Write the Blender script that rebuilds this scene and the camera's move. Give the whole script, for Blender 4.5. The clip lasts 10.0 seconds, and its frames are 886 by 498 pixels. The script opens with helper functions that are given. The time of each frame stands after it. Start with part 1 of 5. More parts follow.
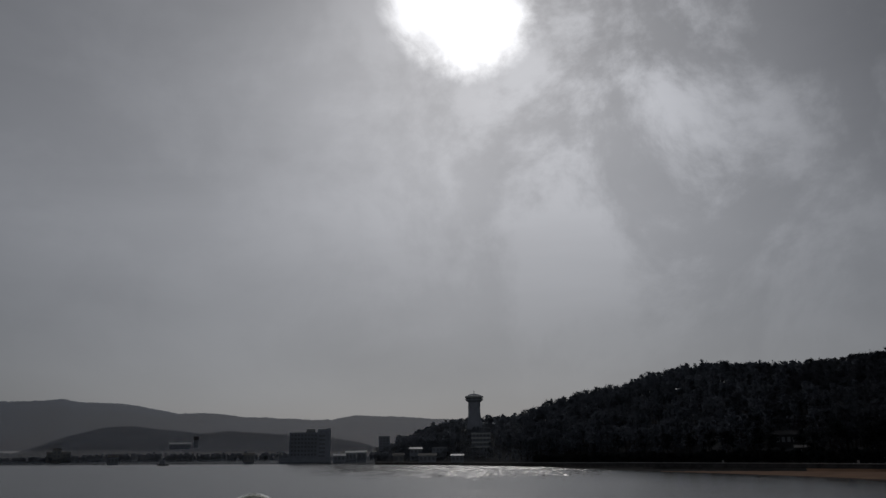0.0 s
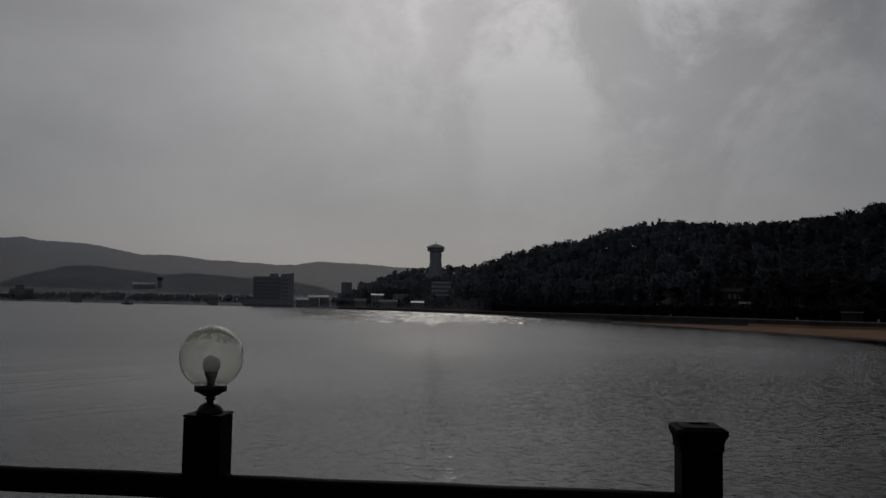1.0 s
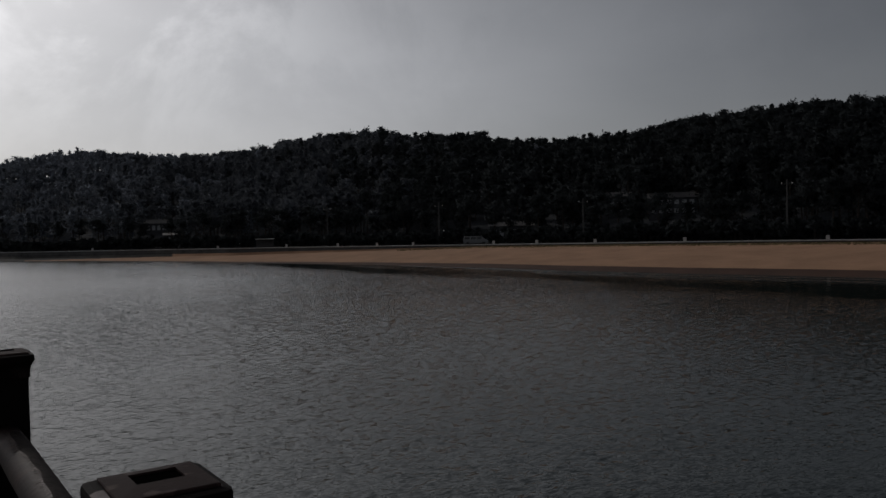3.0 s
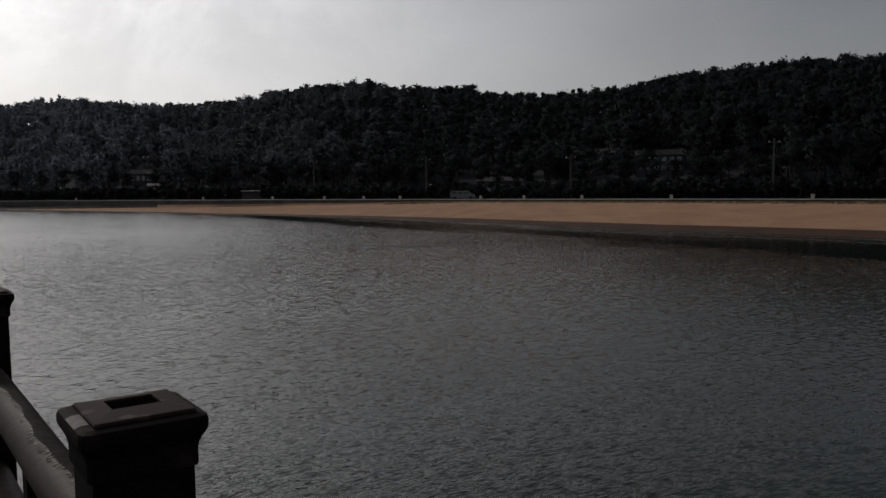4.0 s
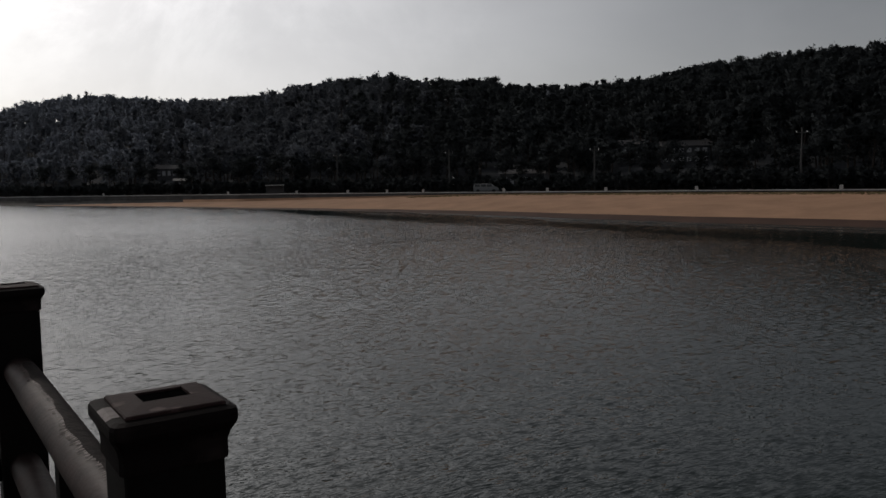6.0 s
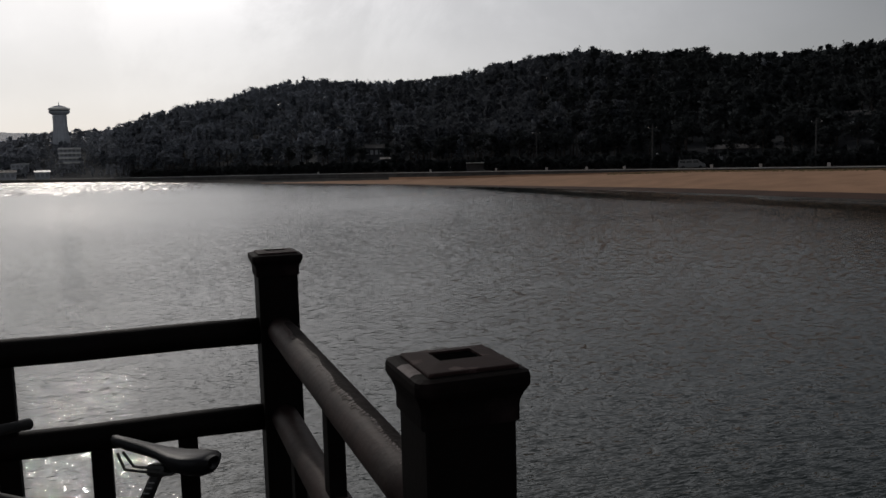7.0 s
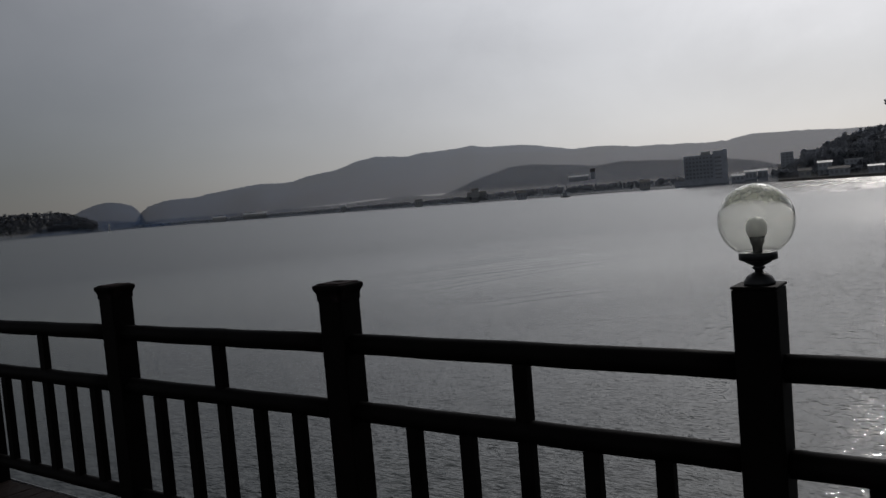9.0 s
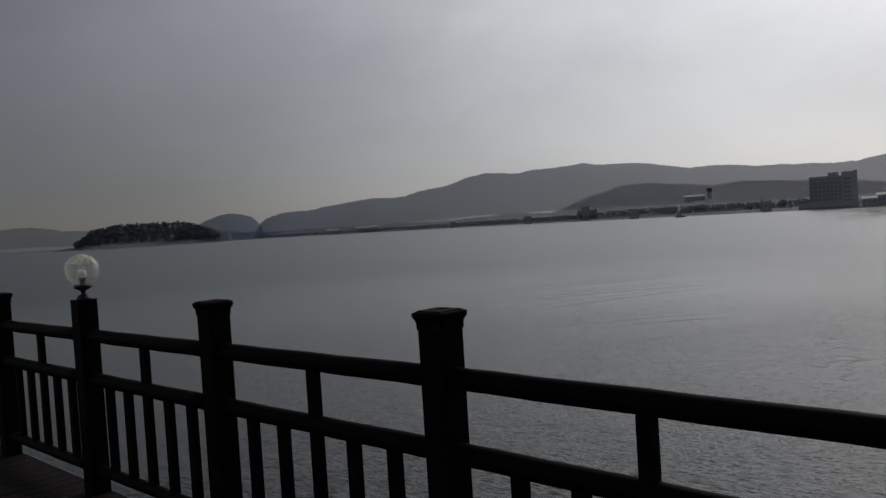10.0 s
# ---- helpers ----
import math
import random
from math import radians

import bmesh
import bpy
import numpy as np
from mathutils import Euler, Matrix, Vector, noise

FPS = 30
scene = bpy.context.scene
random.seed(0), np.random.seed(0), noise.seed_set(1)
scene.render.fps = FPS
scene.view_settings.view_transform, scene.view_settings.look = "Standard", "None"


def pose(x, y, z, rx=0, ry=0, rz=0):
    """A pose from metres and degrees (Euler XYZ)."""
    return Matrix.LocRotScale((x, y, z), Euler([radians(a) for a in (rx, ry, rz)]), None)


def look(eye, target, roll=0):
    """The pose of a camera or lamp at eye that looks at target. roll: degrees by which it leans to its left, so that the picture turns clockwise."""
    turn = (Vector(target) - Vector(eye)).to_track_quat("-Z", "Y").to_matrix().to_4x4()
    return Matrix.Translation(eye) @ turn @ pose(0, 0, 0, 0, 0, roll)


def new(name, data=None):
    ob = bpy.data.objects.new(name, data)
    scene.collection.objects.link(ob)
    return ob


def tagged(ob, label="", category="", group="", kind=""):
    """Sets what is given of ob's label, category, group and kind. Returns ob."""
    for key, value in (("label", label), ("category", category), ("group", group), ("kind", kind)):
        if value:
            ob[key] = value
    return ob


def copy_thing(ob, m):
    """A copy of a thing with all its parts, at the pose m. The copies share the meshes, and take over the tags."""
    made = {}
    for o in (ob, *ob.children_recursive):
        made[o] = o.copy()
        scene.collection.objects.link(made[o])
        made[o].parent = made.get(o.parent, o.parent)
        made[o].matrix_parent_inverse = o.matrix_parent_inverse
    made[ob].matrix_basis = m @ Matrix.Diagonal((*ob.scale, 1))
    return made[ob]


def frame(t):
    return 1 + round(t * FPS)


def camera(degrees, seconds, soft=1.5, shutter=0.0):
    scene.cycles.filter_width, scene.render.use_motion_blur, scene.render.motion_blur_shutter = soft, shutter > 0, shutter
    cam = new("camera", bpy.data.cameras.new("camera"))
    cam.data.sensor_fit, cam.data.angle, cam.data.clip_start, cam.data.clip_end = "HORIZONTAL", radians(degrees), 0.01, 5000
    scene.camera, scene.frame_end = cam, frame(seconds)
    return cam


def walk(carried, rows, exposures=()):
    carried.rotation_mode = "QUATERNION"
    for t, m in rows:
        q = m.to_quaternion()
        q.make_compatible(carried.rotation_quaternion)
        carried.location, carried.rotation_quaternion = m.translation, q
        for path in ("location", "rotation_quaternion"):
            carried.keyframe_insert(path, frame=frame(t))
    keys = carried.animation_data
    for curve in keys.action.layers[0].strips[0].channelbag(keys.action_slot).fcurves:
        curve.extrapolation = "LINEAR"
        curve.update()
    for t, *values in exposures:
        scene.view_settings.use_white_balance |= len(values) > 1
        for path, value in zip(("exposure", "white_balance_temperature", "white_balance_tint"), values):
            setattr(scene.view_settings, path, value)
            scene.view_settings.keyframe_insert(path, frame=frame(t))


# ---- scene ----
cam = camera(58.3, 10.0)
PATH = [
    (0, (1.071, 0.421, 1.666), (0.764, 2.333, 2.166), -0.7),
    (0.5, (1.088, 0.408, 1.663), (0.805, 2.376, 1.876), 0.3),
    (1, (1.095, 0.412, 1.643), (0.868, 2.395, 1.775), 0.9),
    (1.5, (1.113, 0.408, 1.633), (1.003, 2.4, 1.764), 1.0),
    (2, (1.226, 0.373, 1.608), (1.584, 2.338, 1.727), 0.0),
    (2.5, (1.382, 0.373, 1.607), (2.325, 2.136, 1.655), -1.5),
    (3.8, (1.437, 0.357, 1.564), (2.571, 1.997, 1.417), -0.6),
    (4, (1.434, 0.357, 1.563), (2.552, 2.007, 1.403), -0.6),
    (4.5, (1.44, 0.355, 1.559), (2.542, 2.015, 1.388), -0.7),
    (5, (1.434, 0.367, 1.561), (2.536, 2.026, 1.386), -0.9),
    (6.5, (1.433, 0.37, 1.559), (2.421, 2.1, 1.38), -1.2),
    (7, (1.332, 0.441, 1.545), (1.952, 2.329, 1.323), -1.5),
    (7.5, (1.147, 0.463, 1.518), (1.268, 2.44, 1.2405), -1.8),
    (8, (1.0, 0.525, 1.528), (0.644, 2.473, 1.252), -4.3),
    (8.5, (0.79, 0.535, 1.545), (-0.039, 2.343, 1.341), -5.2),
    (9, (0.677, 0.635, 1.576), (-0.528, 2.227, 1.454), -4.8),
    (9.5, (0.614, 0.801, 1.595), (-0.778, 2.237, 1.55), -4.7),
    (10, (0.47, 0.876, 1.593), (-0.939, 2.295, 1.532), -3.6),
]
EXPOSURES = [(0.0, -0.15, 6250, 12), (0.5, -0.06, 6480, 12), (1.0, -0.06, 6580, 12), (1.6, -0.12, 6560, 12), (2.0, -0.1, 6450, 12), (2.5, 0.45, 6450, 12), (3.8, 1.55, 6750, 12), (5.0, 1.72, 6750, 12),
             (6.5, 1.58, 6720, 12), (7.0, 1.46, 6680, 12), (7.5, 1.46, 6600, 12), (8.5, 1.22, 6550, 12), (9.2, 1.16, 6400, 12), (10.0, 1.2, 6450, 12)]
walk(cam, [(t, look(eye, target, roll)) for t, eye, target, roll in PATH], EXPOSURES)

WATER = -3.45          # level of the sea; the deck is z = 0
SUN_AZ, SUN_EL = -7.4, 31.8   # degrees clockwise from +y, degrees up


def toward(az, el=0.0):
    a, e = radians(az), radians(el)
    return Vector((math.sin(a) * math.cos(e), math.cos(a) * math.cos(e), math.sin(e)))


# ---------------------------------------------------------------- light
def make_world():
    w = bpy.data.worlds.new("overcast_sky")
    scene.world = w
    w.use_nodes = True
    nt = w.node_tree
    nt.nodes.clear()
    N = nt.nodes.new

    def link(a, b):
        nt.links.new(a, b)

    def val(op, a, b=None, c=None):
        n = N("ShaderNodeMath")
        n.operation = op
        for i, v in enumerate((a, b, c)):
            if v is None:
                continue
            if isinstance(v, (int, float)):
                n.inputs[i].default_value = v
            else:
                link(v, n.inputs[i])
        return n.outputs[0]

    tc = N("ShaderNodeTexCoord")
    d = tc.outputs["Generated"]
    dot = N("ShaderNodeVectorMath")
    dot.operation = "DOT_PRODUCT"
    link(d, dot.inputs[0])
    dot.inputs[1].default_value = toward(SUN_AZ, SUN_EL)
    c = val("MAXIMUM", dot.outputs["Value"], 0.0)
    sep = N("ShaderNodeSeparateXYZ")
    link(d, sep.inputs[0])
    up = val("MAXIMUM", sep.outputs[2], 0.0)
    # cloud sheet seen from below: stretch the pattern towards the horizon
    inv = val("DIVIDE", 1.0, val("ADD", up, 0.22))
    sc = N("ShaderNodeVectorMath")
    sc.operation = "SCALE"
    link(d, sc.inputs[0])
    link(inv, sc.inputs["Scale"])

    def noise_tex(scale, detail, rough, distort, coords=None):
        n = N("ShaderNodeTexNoise")
        n.inputs["Scale"].default_value = scale
        n.inputs["Detail"].default_value = detail
        n.inputs["Roughness"].default_value = rough
        n.inputs["Distortion"].default_value = distort
        link(coords or sc.outputs[0], n.inputs["Vector"])
        return n.outputs["Fac"]

    layers = N("ShaderNodeVectorMath")          # sheets of cloud lie flat
    layers.operation = "MULTIPLY"
    link(d, layers.inputs[0])
    layers.inputs[1].default_value = (1.5, 1.5, 4.6)
    shifted = N("ShaderNodeVectorMath")
    shifted.operation = "ADD"
    link(d, shifted.inputs[0])
    shifted.inputs[1].default_value = (0.35, 0.0, 0.62)
    big = noise_tex(0.75, 2, 0.45, 0.0)
    fine = noise_tex(5.5, 11, 0.62, 0.25, shifted.outputs[0])
    bank_dot = N("ShaderNodeVectorMath")
    bank_dot.operation = "DOT_PRODUCT"
    link(d, bank_dot.inputs[0])
    bank_dot.inputs[1].default_value = toward(9, 27)
    bank = val("POWER", val("MAXIMUM", bank_dot.outputs["Value"], 0.0), 26.0)     # broken cloud beside the sun
    disc = N("ShaderNodeMapRange")          # the sun smeared out behind thin cloud
    disc.interpolation_type = "SMOOTHSTEP"
    disc.inputs["From Min"].default_value, disc.inputs["From Max"].default_value = math.cos(radians(5.6)), math.cos(radians(1.2))
    link(val("ADD", c, val("MULTIPLY", val("SUBTRACT", fine, 0.5), 0.009)), disc.inputs["Value"])
    glow = val("ADD", val("ADD", val("MULTIPLY", val("POWER", c, 3.8), SKY_BROAD), val("MULTIPLY", val("POWER", c, 45.0), SKY_MID)),
               val("MULTIPLY", disc.outputs[0], SKY_NEAR))
    # soft broad shades everywhere, crisp billows in the broken bank
    edge = N("ShaderNodeMapRange")
    edge.interpolation_type = "SMOOTHSTEP"
    edge.inputs["From Min"].default_value, edge.inputs["From Max"].default_value = 0.42, 0.60
    link(fine, edge.inputs["Value"])
    billow = val("MULTIPLY", val("SUBTRACT", edge.outputs[0], 0.25), val("MULTIPLY_ADD", bank, 0.75, 0.07))
    soft = noise_tex(2.0, 6, 0.55, 0.3, layers.outputs[0])
    cloud = val("ADD", val("ADD", val("MULTIPLY", val("SUBTRACT", big, 0.5), 1.1), val("MULTIPLY", val("SUBTRACT", soft, 0.5), 0.42)), billow)
    cloud = val("MAXIMUM", val("ADD", cloud, 1.0), 0.35)
    behind = N("ShaderNodeMapRange")          # unseen sky behind the camera, brightened to fill faces turned from the sun
    behind.interpolation_type = "SMOOTHSTEP"
    behind.inputs["From Min"].default_value, behind.inputs["From Max"].default_value = 0.30, -0.55
    behind.inputs["To Min"].default_value, behind.inputs["To Max"].default_value = SKY_BASE, SKY_BASE * 1.8
    link(sep.outputs[1], behind.inputs["Value"])
    base = behind.outputs[0]
    lum = val("MULTIPLY", val("ADD", glow, base), cloud)
    hz = val("POWER", val("SUBTRACT", 1.0, up), 5.0)     # thin haze low down smooths the clouds away
    flat = val("ADD", val("MULTIPLY", val("POWER", c, 3.8), SKY_BROAD * 0.95), base)
    lum = val("ADD", val("MULTIPLY", lum, val("SUBTRACT", 1.0, hz)), val("MULTIPLY", flat, hz))
    dark = N("ShaderNodeMapRange")                        # sky darkened overhead, mostly out of view, to dim water and top light
    dark.interpolation_type = "SMOOTHSTEP"
    dark.inputs["From Min"].default_value, dark.inputs["From Max"].default_value = 0.22, 0.75
    dark.inputs["To Min"].default_value, dark.inputs["To Max"].default_value = 1.0, 0.36
    link(up, dark.inputs["Value"])
    lum = val("MULTIPLY", lum, dark.outputs[0])
    def smooth(v, a0, a1, b0, b1):
        n = N("ShaderNodeMapRange")
        n.interpolation_type = "SMOOTHSTEP"
        n.inputs["From Min"].default_value, n.inputs["From Max"].default_value = a0, a1
        n.inputs["To Min"].default_value, n.inputs["To Max"].default_value = b0, b1
        link(v, n.inputs["Value"])
        return n.outputs[0]

    # a heavier bank of cloud over the wooded hill
    heavy = val("MULTIPLY", smooth(sep.outputs[0], 0.10, 0.42, 0.0, 0.47), smooth(up, 0.13, 0.36, 0.0, 1.0))
    lum = val("MULTIPLY", lum, val("SUBTRACT", 1.0, heavy))
    # rain-dark air low over the mouth of the bay
    gloom = val("MULTIPLY", smooth(sep.outputs[0], -0.97, -0.62, 0.34, 0.0), smooth(up, 0.05, 0.42, 1.0, 0.0))
    lum = val("MULTIPLY", lum, val("SUBTRACT", 1.0, gloom))
    tint = N("ShaderNodeMix")
    tint.data_type = "RGBA"
    link(val("MINIMUM", val("MULTIPLY", glow, 1.2), 1.0), tint.inputs["Factor"])
    tint.inputs["A"].default_value = (0.98, 0.995, 1.025, 1)
    tint.inputs["B"].default_value = (1.0, 0.998, 0.985, 1)
    col = N("ShaderNodeVectorMath")
    col.operation = "SCALE"
    link(tint.outputs["Result"], col.inputs[0])
    link(lum, col.inputs["Scale"])
    sky = N("ShaderNodeTexSky")
    sky.sky_type = "NISHITA"
    sky.sun_disc = False
    sky.sun_elevation = radians(SUN_EL)
    sky.sun_rotation = radians(SUN_AZ)
    b1 = N("ShaderNodeBackground")
    link(col.outputs[0], b1.inputs["Color"])
    b1.inputs["Strength"].default_value = 1.0
    b2 = N("ShaderNodeBackground")
    link(sky.outputs[0], b2.inputs["Color"])
    b2.inputs["Strength"].default_value = 0.004
    add = N("ShaderNodeAddShader")
    link(b1.outputs[0], add.inputs[0])
    link(b2.outputs[0], add.inputs[1])
    out = N("ShaderNodeOutputWorld")
    link(add.outputs[0], out.inputs["Surface"])


SKY_BASE, SKY_BROAD, SKY_MID, SKY_NEAR = 0.050, 0.315, 0.22, 1.2
make_world()
sun_data = bpy.data.lights.new("sun", "SUN")
sun_data.energy = 0.20
sun_data.angle = radians(0.8)
sun_data.color = (1.0, 0.95, 0.88)
sun = new("sun", sun_data)
sun.matrix_world = look(toward(SUN_AZ, SUN_EL) * 100, (0, 0, 0))


# ---------------------------------------------------------------- materials
def material(name, color, rough=0.6, metal=0.0, var=0.15, scale=3.0, bump=0.0, bump_scale=40.0, second=None, stretch=(1, 1, 1), spec=0.5, island=0.0):
    """Two scales of colour variation, fine bump. second: colour of worn or stained patches."""
    m = bpy.data.materials.new(name)
    m.use_nodes = True
    nt = m.node_tree
    b = nt.nodes["Principled BSDF"]
    b.inputs["Roughness"].default_value = rough
    b.inputs["Metallic"].default_value = metal
    b.inputs["Specular IOR Level"].default_value = spec
    tc = nt.nodes.new("ShaderNodeTexCoord")
    mp = nt.nodes.new("ShaderNodeMapping")
    mp.inputs["Scale"].default_value = stretch
    nt.links.new(tc.outputs["Object"], mp.inputs["Vector"])
    n1 = nt.nodes.new("ShaderNodeTexNoise")
    n1.inputs["Scale"].default_value = scale
    n1.inputs["Detail"].default_value = 6
    nt.links.new(mp.outputs[0], n1.inputs["Vector"])
    mix = nt.nodes.new("ShaderNodeMix")
    mix.data_type = "RGBA"
    ramp = nt.nodes.new("ShaderNodeMapRange")
    ramp.inputs["From Min"].default_value = 0.3 if second is None else 0.58
    ramp.inputs["From Max"].default_value = 0.7
    nt.links.new(n1.outputs["Fac"], ramp.inputs["Value"])
    nt.links.new(ramp.outputs[0], mix.inputs["Factor"])
    lo = [max(0.0, v * (1 - var)) for v in color]
    hi = [min(1.0, v * (1 + var)) for v in color] if second is None else list(second)
    mix.inputs["A"].default_value = (*lo, 1)
    mix.inputs["B"].default_value = (*hi, 1)
    col = mix.outputs["Result"]
    n2 = nt.nodes.new("ShaderNodeTexNoise")
    n2.inputs["Scale"].default_value = bump_scale
    n2.inputs["Detail"].default_value = 4
    nt.links.new(mp.outputs[0], n2.inputs["Vector"])
    fine = nt.nodes.new("ShaderNodeMapRange")
    fine.inputs["To Min"].default_value = 1 - var * 0.7
    fine.inputs["To Max"].default_value = 1 + var * 0.7
    nt.links.new(n2.outputs["Fac"], fine.inputs["Value"])
    mul = nt.nodes.new("ShaderNodeVectorMath")
    mul.operation = "SCALE"
    nt.links.new(col, mul.inputs[0])
    nt.links.new(fine.outputs[0], mul.inputs["Scale"])
    last = mul.outputs[0]
    if island:
        geo = nt.nodes.new("ShaderNodeNewGeometry")
        isl = nt.nodes.new("ShaderNodeMapRange")
        isl.inputs["To Min"].default_value = 1 - island
        isl.inputs["To Max"].default_value = 1 + island
        nt.links.new(geo.outputs["Random Per Island"], isl.inputs["Value"])
        mul2 = nt.nodes.new("ShaderNodeVectorMath")
        mul2.operation = "SCALE"
        nt.links.new(last, mul2.inputs[0])
        nt.links.new(isl.outputs[0], mul2.inputs["Scale"])
        last = mul2.outputs[0]
    nt.links.new(last, b.inputs["Base Color"])
    if bump:
        bp = nt.nodes.new("ShaderNodeBump")
        bp.inputs["Strength"].default_value = bump
        bp.inputs["Distance"].default_value = 0.01
        nt.links.new(n2.outputs["Fac"], bp.inputs["Height"])
        nt.links.new(bp.outputs[0], b.inputs["Normal"])
    return m


def let_through(m, share):
    """Thin leaves: part of the light passes through."""
    nt = m.node_tree
    b = nt.nodes["Principled BSDF"]
    tl = nt.nodes.new("ShaderNodeBsdfTranslucent")
    nt.links.new(b.inputs["Base Color"].links[0].from_socket, tl.inputs["Color"])
    mx = nt.nodes.new("ShaderNodeMixShader")
    mx.inputs[0].default_value = share
    nt.links.new(b.outputs[0], mx.inputs[1])
    nt.links.new(tl.outputs[0], mx.inputs[2])
    nt.links.new(mx.outputs[0], nt.nodes["Material Output"].inputs["Surface"])
    return m


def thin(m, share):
    """Imitates haze: mixes in transparency so that what lies behind shows."""
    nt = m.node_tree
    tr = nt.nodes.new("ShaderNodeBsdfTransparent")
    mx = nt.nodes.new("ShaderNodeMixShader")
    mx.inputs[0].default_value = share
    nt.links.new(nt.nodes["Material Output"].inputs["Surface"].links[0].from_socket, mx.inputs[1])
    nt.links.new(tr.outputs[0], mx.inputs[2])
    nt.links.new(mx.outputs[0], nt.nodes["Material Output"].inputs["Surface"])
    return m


def water_material():
    m = bpy.data.materials.new("sea_water")
    m.use_nodes = True
    nt = m.node_tree
    b = nt.nodes["Principled BSDF"]
    b.inputs["Base Color"].default_value = (0.013, 0.019, 0.017, 1)
    b.inputs["IOR"].default_value = 1.33
    b.inputs["Specular Tint"].default_value = (0.97, 1.0, 0.94, 1)
    tc = nt.nodes.new("ShaderNodeTexCoord")

    def tex(scale, stretch, rot, detail, rough=0.5):
        mp = nt.nodes.new("ShaderNodeMapping")
        mp.inputs["Scale"].default_value = stretch
        mp.inputs["Rotation"].default_value = (0, 0, radians(rot))
        nt.links.new(tc.outputs["Object"], mp.inputs["Vector"])
        n = nt.nodes.new("ShaderNodeTexNoise")
        n.inputs["Scale"].default_value = scale
        n.inputs["Detail"].default_value = detail
        n.inputs["Roughness"].default_value = rough
        nt.links.new(mp.outputs[0], n.inputs["Vector"])
        return n.outputs["Fac"]

    def math_node(op, a, c):
        n = nt.nodes.new("ShaderNodeMath")
        n.operation = op
        for i, v in enumerate((a, c)):
            if isinstance(v, (int, float)):
                n.inputs[i].default_value = v
            else:
                nt.links.new(v, n.inputs[i])
        return n.outputs[0]

    def ranged(v, a0, a1, b0, b1, soft=False):
        n = nt.nodes.new("ShaderNodeMapRange")
        if soft:
            n.interpolation_type = "SMOOTHSTEP"
        n.inputs["From Min"].default_value, n.inputs["From Max"].default_value = a0, a1
        n.inputs["To Min"].default_value, n.inputs["To Max"].default_value = b0, b1
        nt.links.new(v, n.inputs["Value"])
        return n.outputs[0]

    def vec(op, a, c):
        n = nt.nodes.new("ShaderNodeVectorMath")
        n.operation = op
        for k, v in enumerate((a, c)):
            if isinstance(v, tuple):
                n.inputs[k].default_value = v
            else:
                nt.links.new(v, n.inputs["Scale"] if op == "SCALE" and k else n.inputs[k])
        return n.outputs[0]

    def slopes(scale, stretch, rot, detail, amount):
        """A field of small surface slopes."""
        mp = nt.nodes.new("ShaderNodeMapping")
        mp.inputs["Scale"].default_value = stretch
        mp.inputs["Rotation"].default_value = (0, 0, radians(rot))
        nt.links.new(tc.outputs["Object"], mp.inputs["Vector"])
        n = nt.nodes.new("ShaderNodeTexNoise")
        n.inputs["Scale"].default_value = scale
        n.inputs["Detail"].default_value = detail
        nt.links.new(mp.outputs[0], n.inputs["Vector"])
        v = nt.nodes.new("ShaderNodeVectorMath")
        v.operation = "MULTIPLY_ADD"
        nt.links.new(n.outputs["Color"], v.inputs[0])
        v.inputs[1].default_value = (amount * 0.9, amount * 1.3, 0)
        v.inputs[2].default_value = (-amount * 0.45, -amount * 0.65, 0)
        return v.outputs[0]

    length = nt.nodes.new("ShaderNodeVectorMath")
    length.operation = "LENGTH"
    nt.links.new(tc.outputs["Object"], length.inputs[0])
    dist = length.outputs["Value"]
    sp = nt.nodes.new("ShaderNodeSeparateXYZ")
    nt.links.new(tc.outputs["Object"], sp.inputs[0])
    east, north = sp.outputs[0], sp.outputs[1]
    bearing = math_node("DIVIDE", east, math_node("MAXIMUM", north, 1.0))
    # wind patches tens of metres wide, and slicks drawn out along the beach
    gust = ranged(tex(0.022, (1, 1.6, 1), 20, 3), 0.36, 0.64, 0.65, 1.25)
    slick = tex(1.0, (0.10, 0.013, 1), -8, 3, 0.6)
    under_hill = math_node("ADD", east, ranged(slick, 0.3, 0.7, -15.0, 15.0))
    lee = math_node("MULTIPLY", ranged(under_hill, 42, 60, 1.0, 0.35, True), ranged(bearing, 0.6, 1.8, 1.0, 0.7, True))
    # bearings and range chosen for where glitter shows in the camera's view
    glint_zone = math_node("MULTIPLY", ranged(north, 110, 330, 0.0, 1.0, True), math_node("MULTIPLY", ranged(bearing, -0.42, -0.22, 0.0, 1.0, True), ranged(bearing, -0.02, 0.12, 1.0, 0.0, True)))
    calm = math_node("MULTIPLY", ranged(east, -14, 16, 0.38, 0.0, True), ranged(dist, 12, 36, 0.0, 1.0, True))          # calmer off the open side of the deck
    side = math_node("MULTIPLY", math_node("SUBTRACT", 1.0, calm), ranged(bearing, 0.05, 0.55, 0.9, 1.2, True))
    group = ranged(tex(0.45, (1, 1.8, 1), -6, 3), 0.36, 0.64, 0.75, 1.25)          # ripples come in groups
    near_field = vec("ADD", slopes(4.6, (1, 1.1, 1), 8, 2, FINE_SLOPE), slopes(3.0, (1.0, 1.2, 1), -14, 2, MID_SLOPE))
    far_field = vec("ADD", slopes(1.7, (1.0, 1.15, 1), -20, 2, LONG_SLOPE), slopes(0.26, (1, 1.6, 1), 25, 2, SWELL_SLOPE))
    field = vec("ADD", near_field, vec("SCALE", far_field, ranged(dist, 25, 90, 0.05, 1.0)))
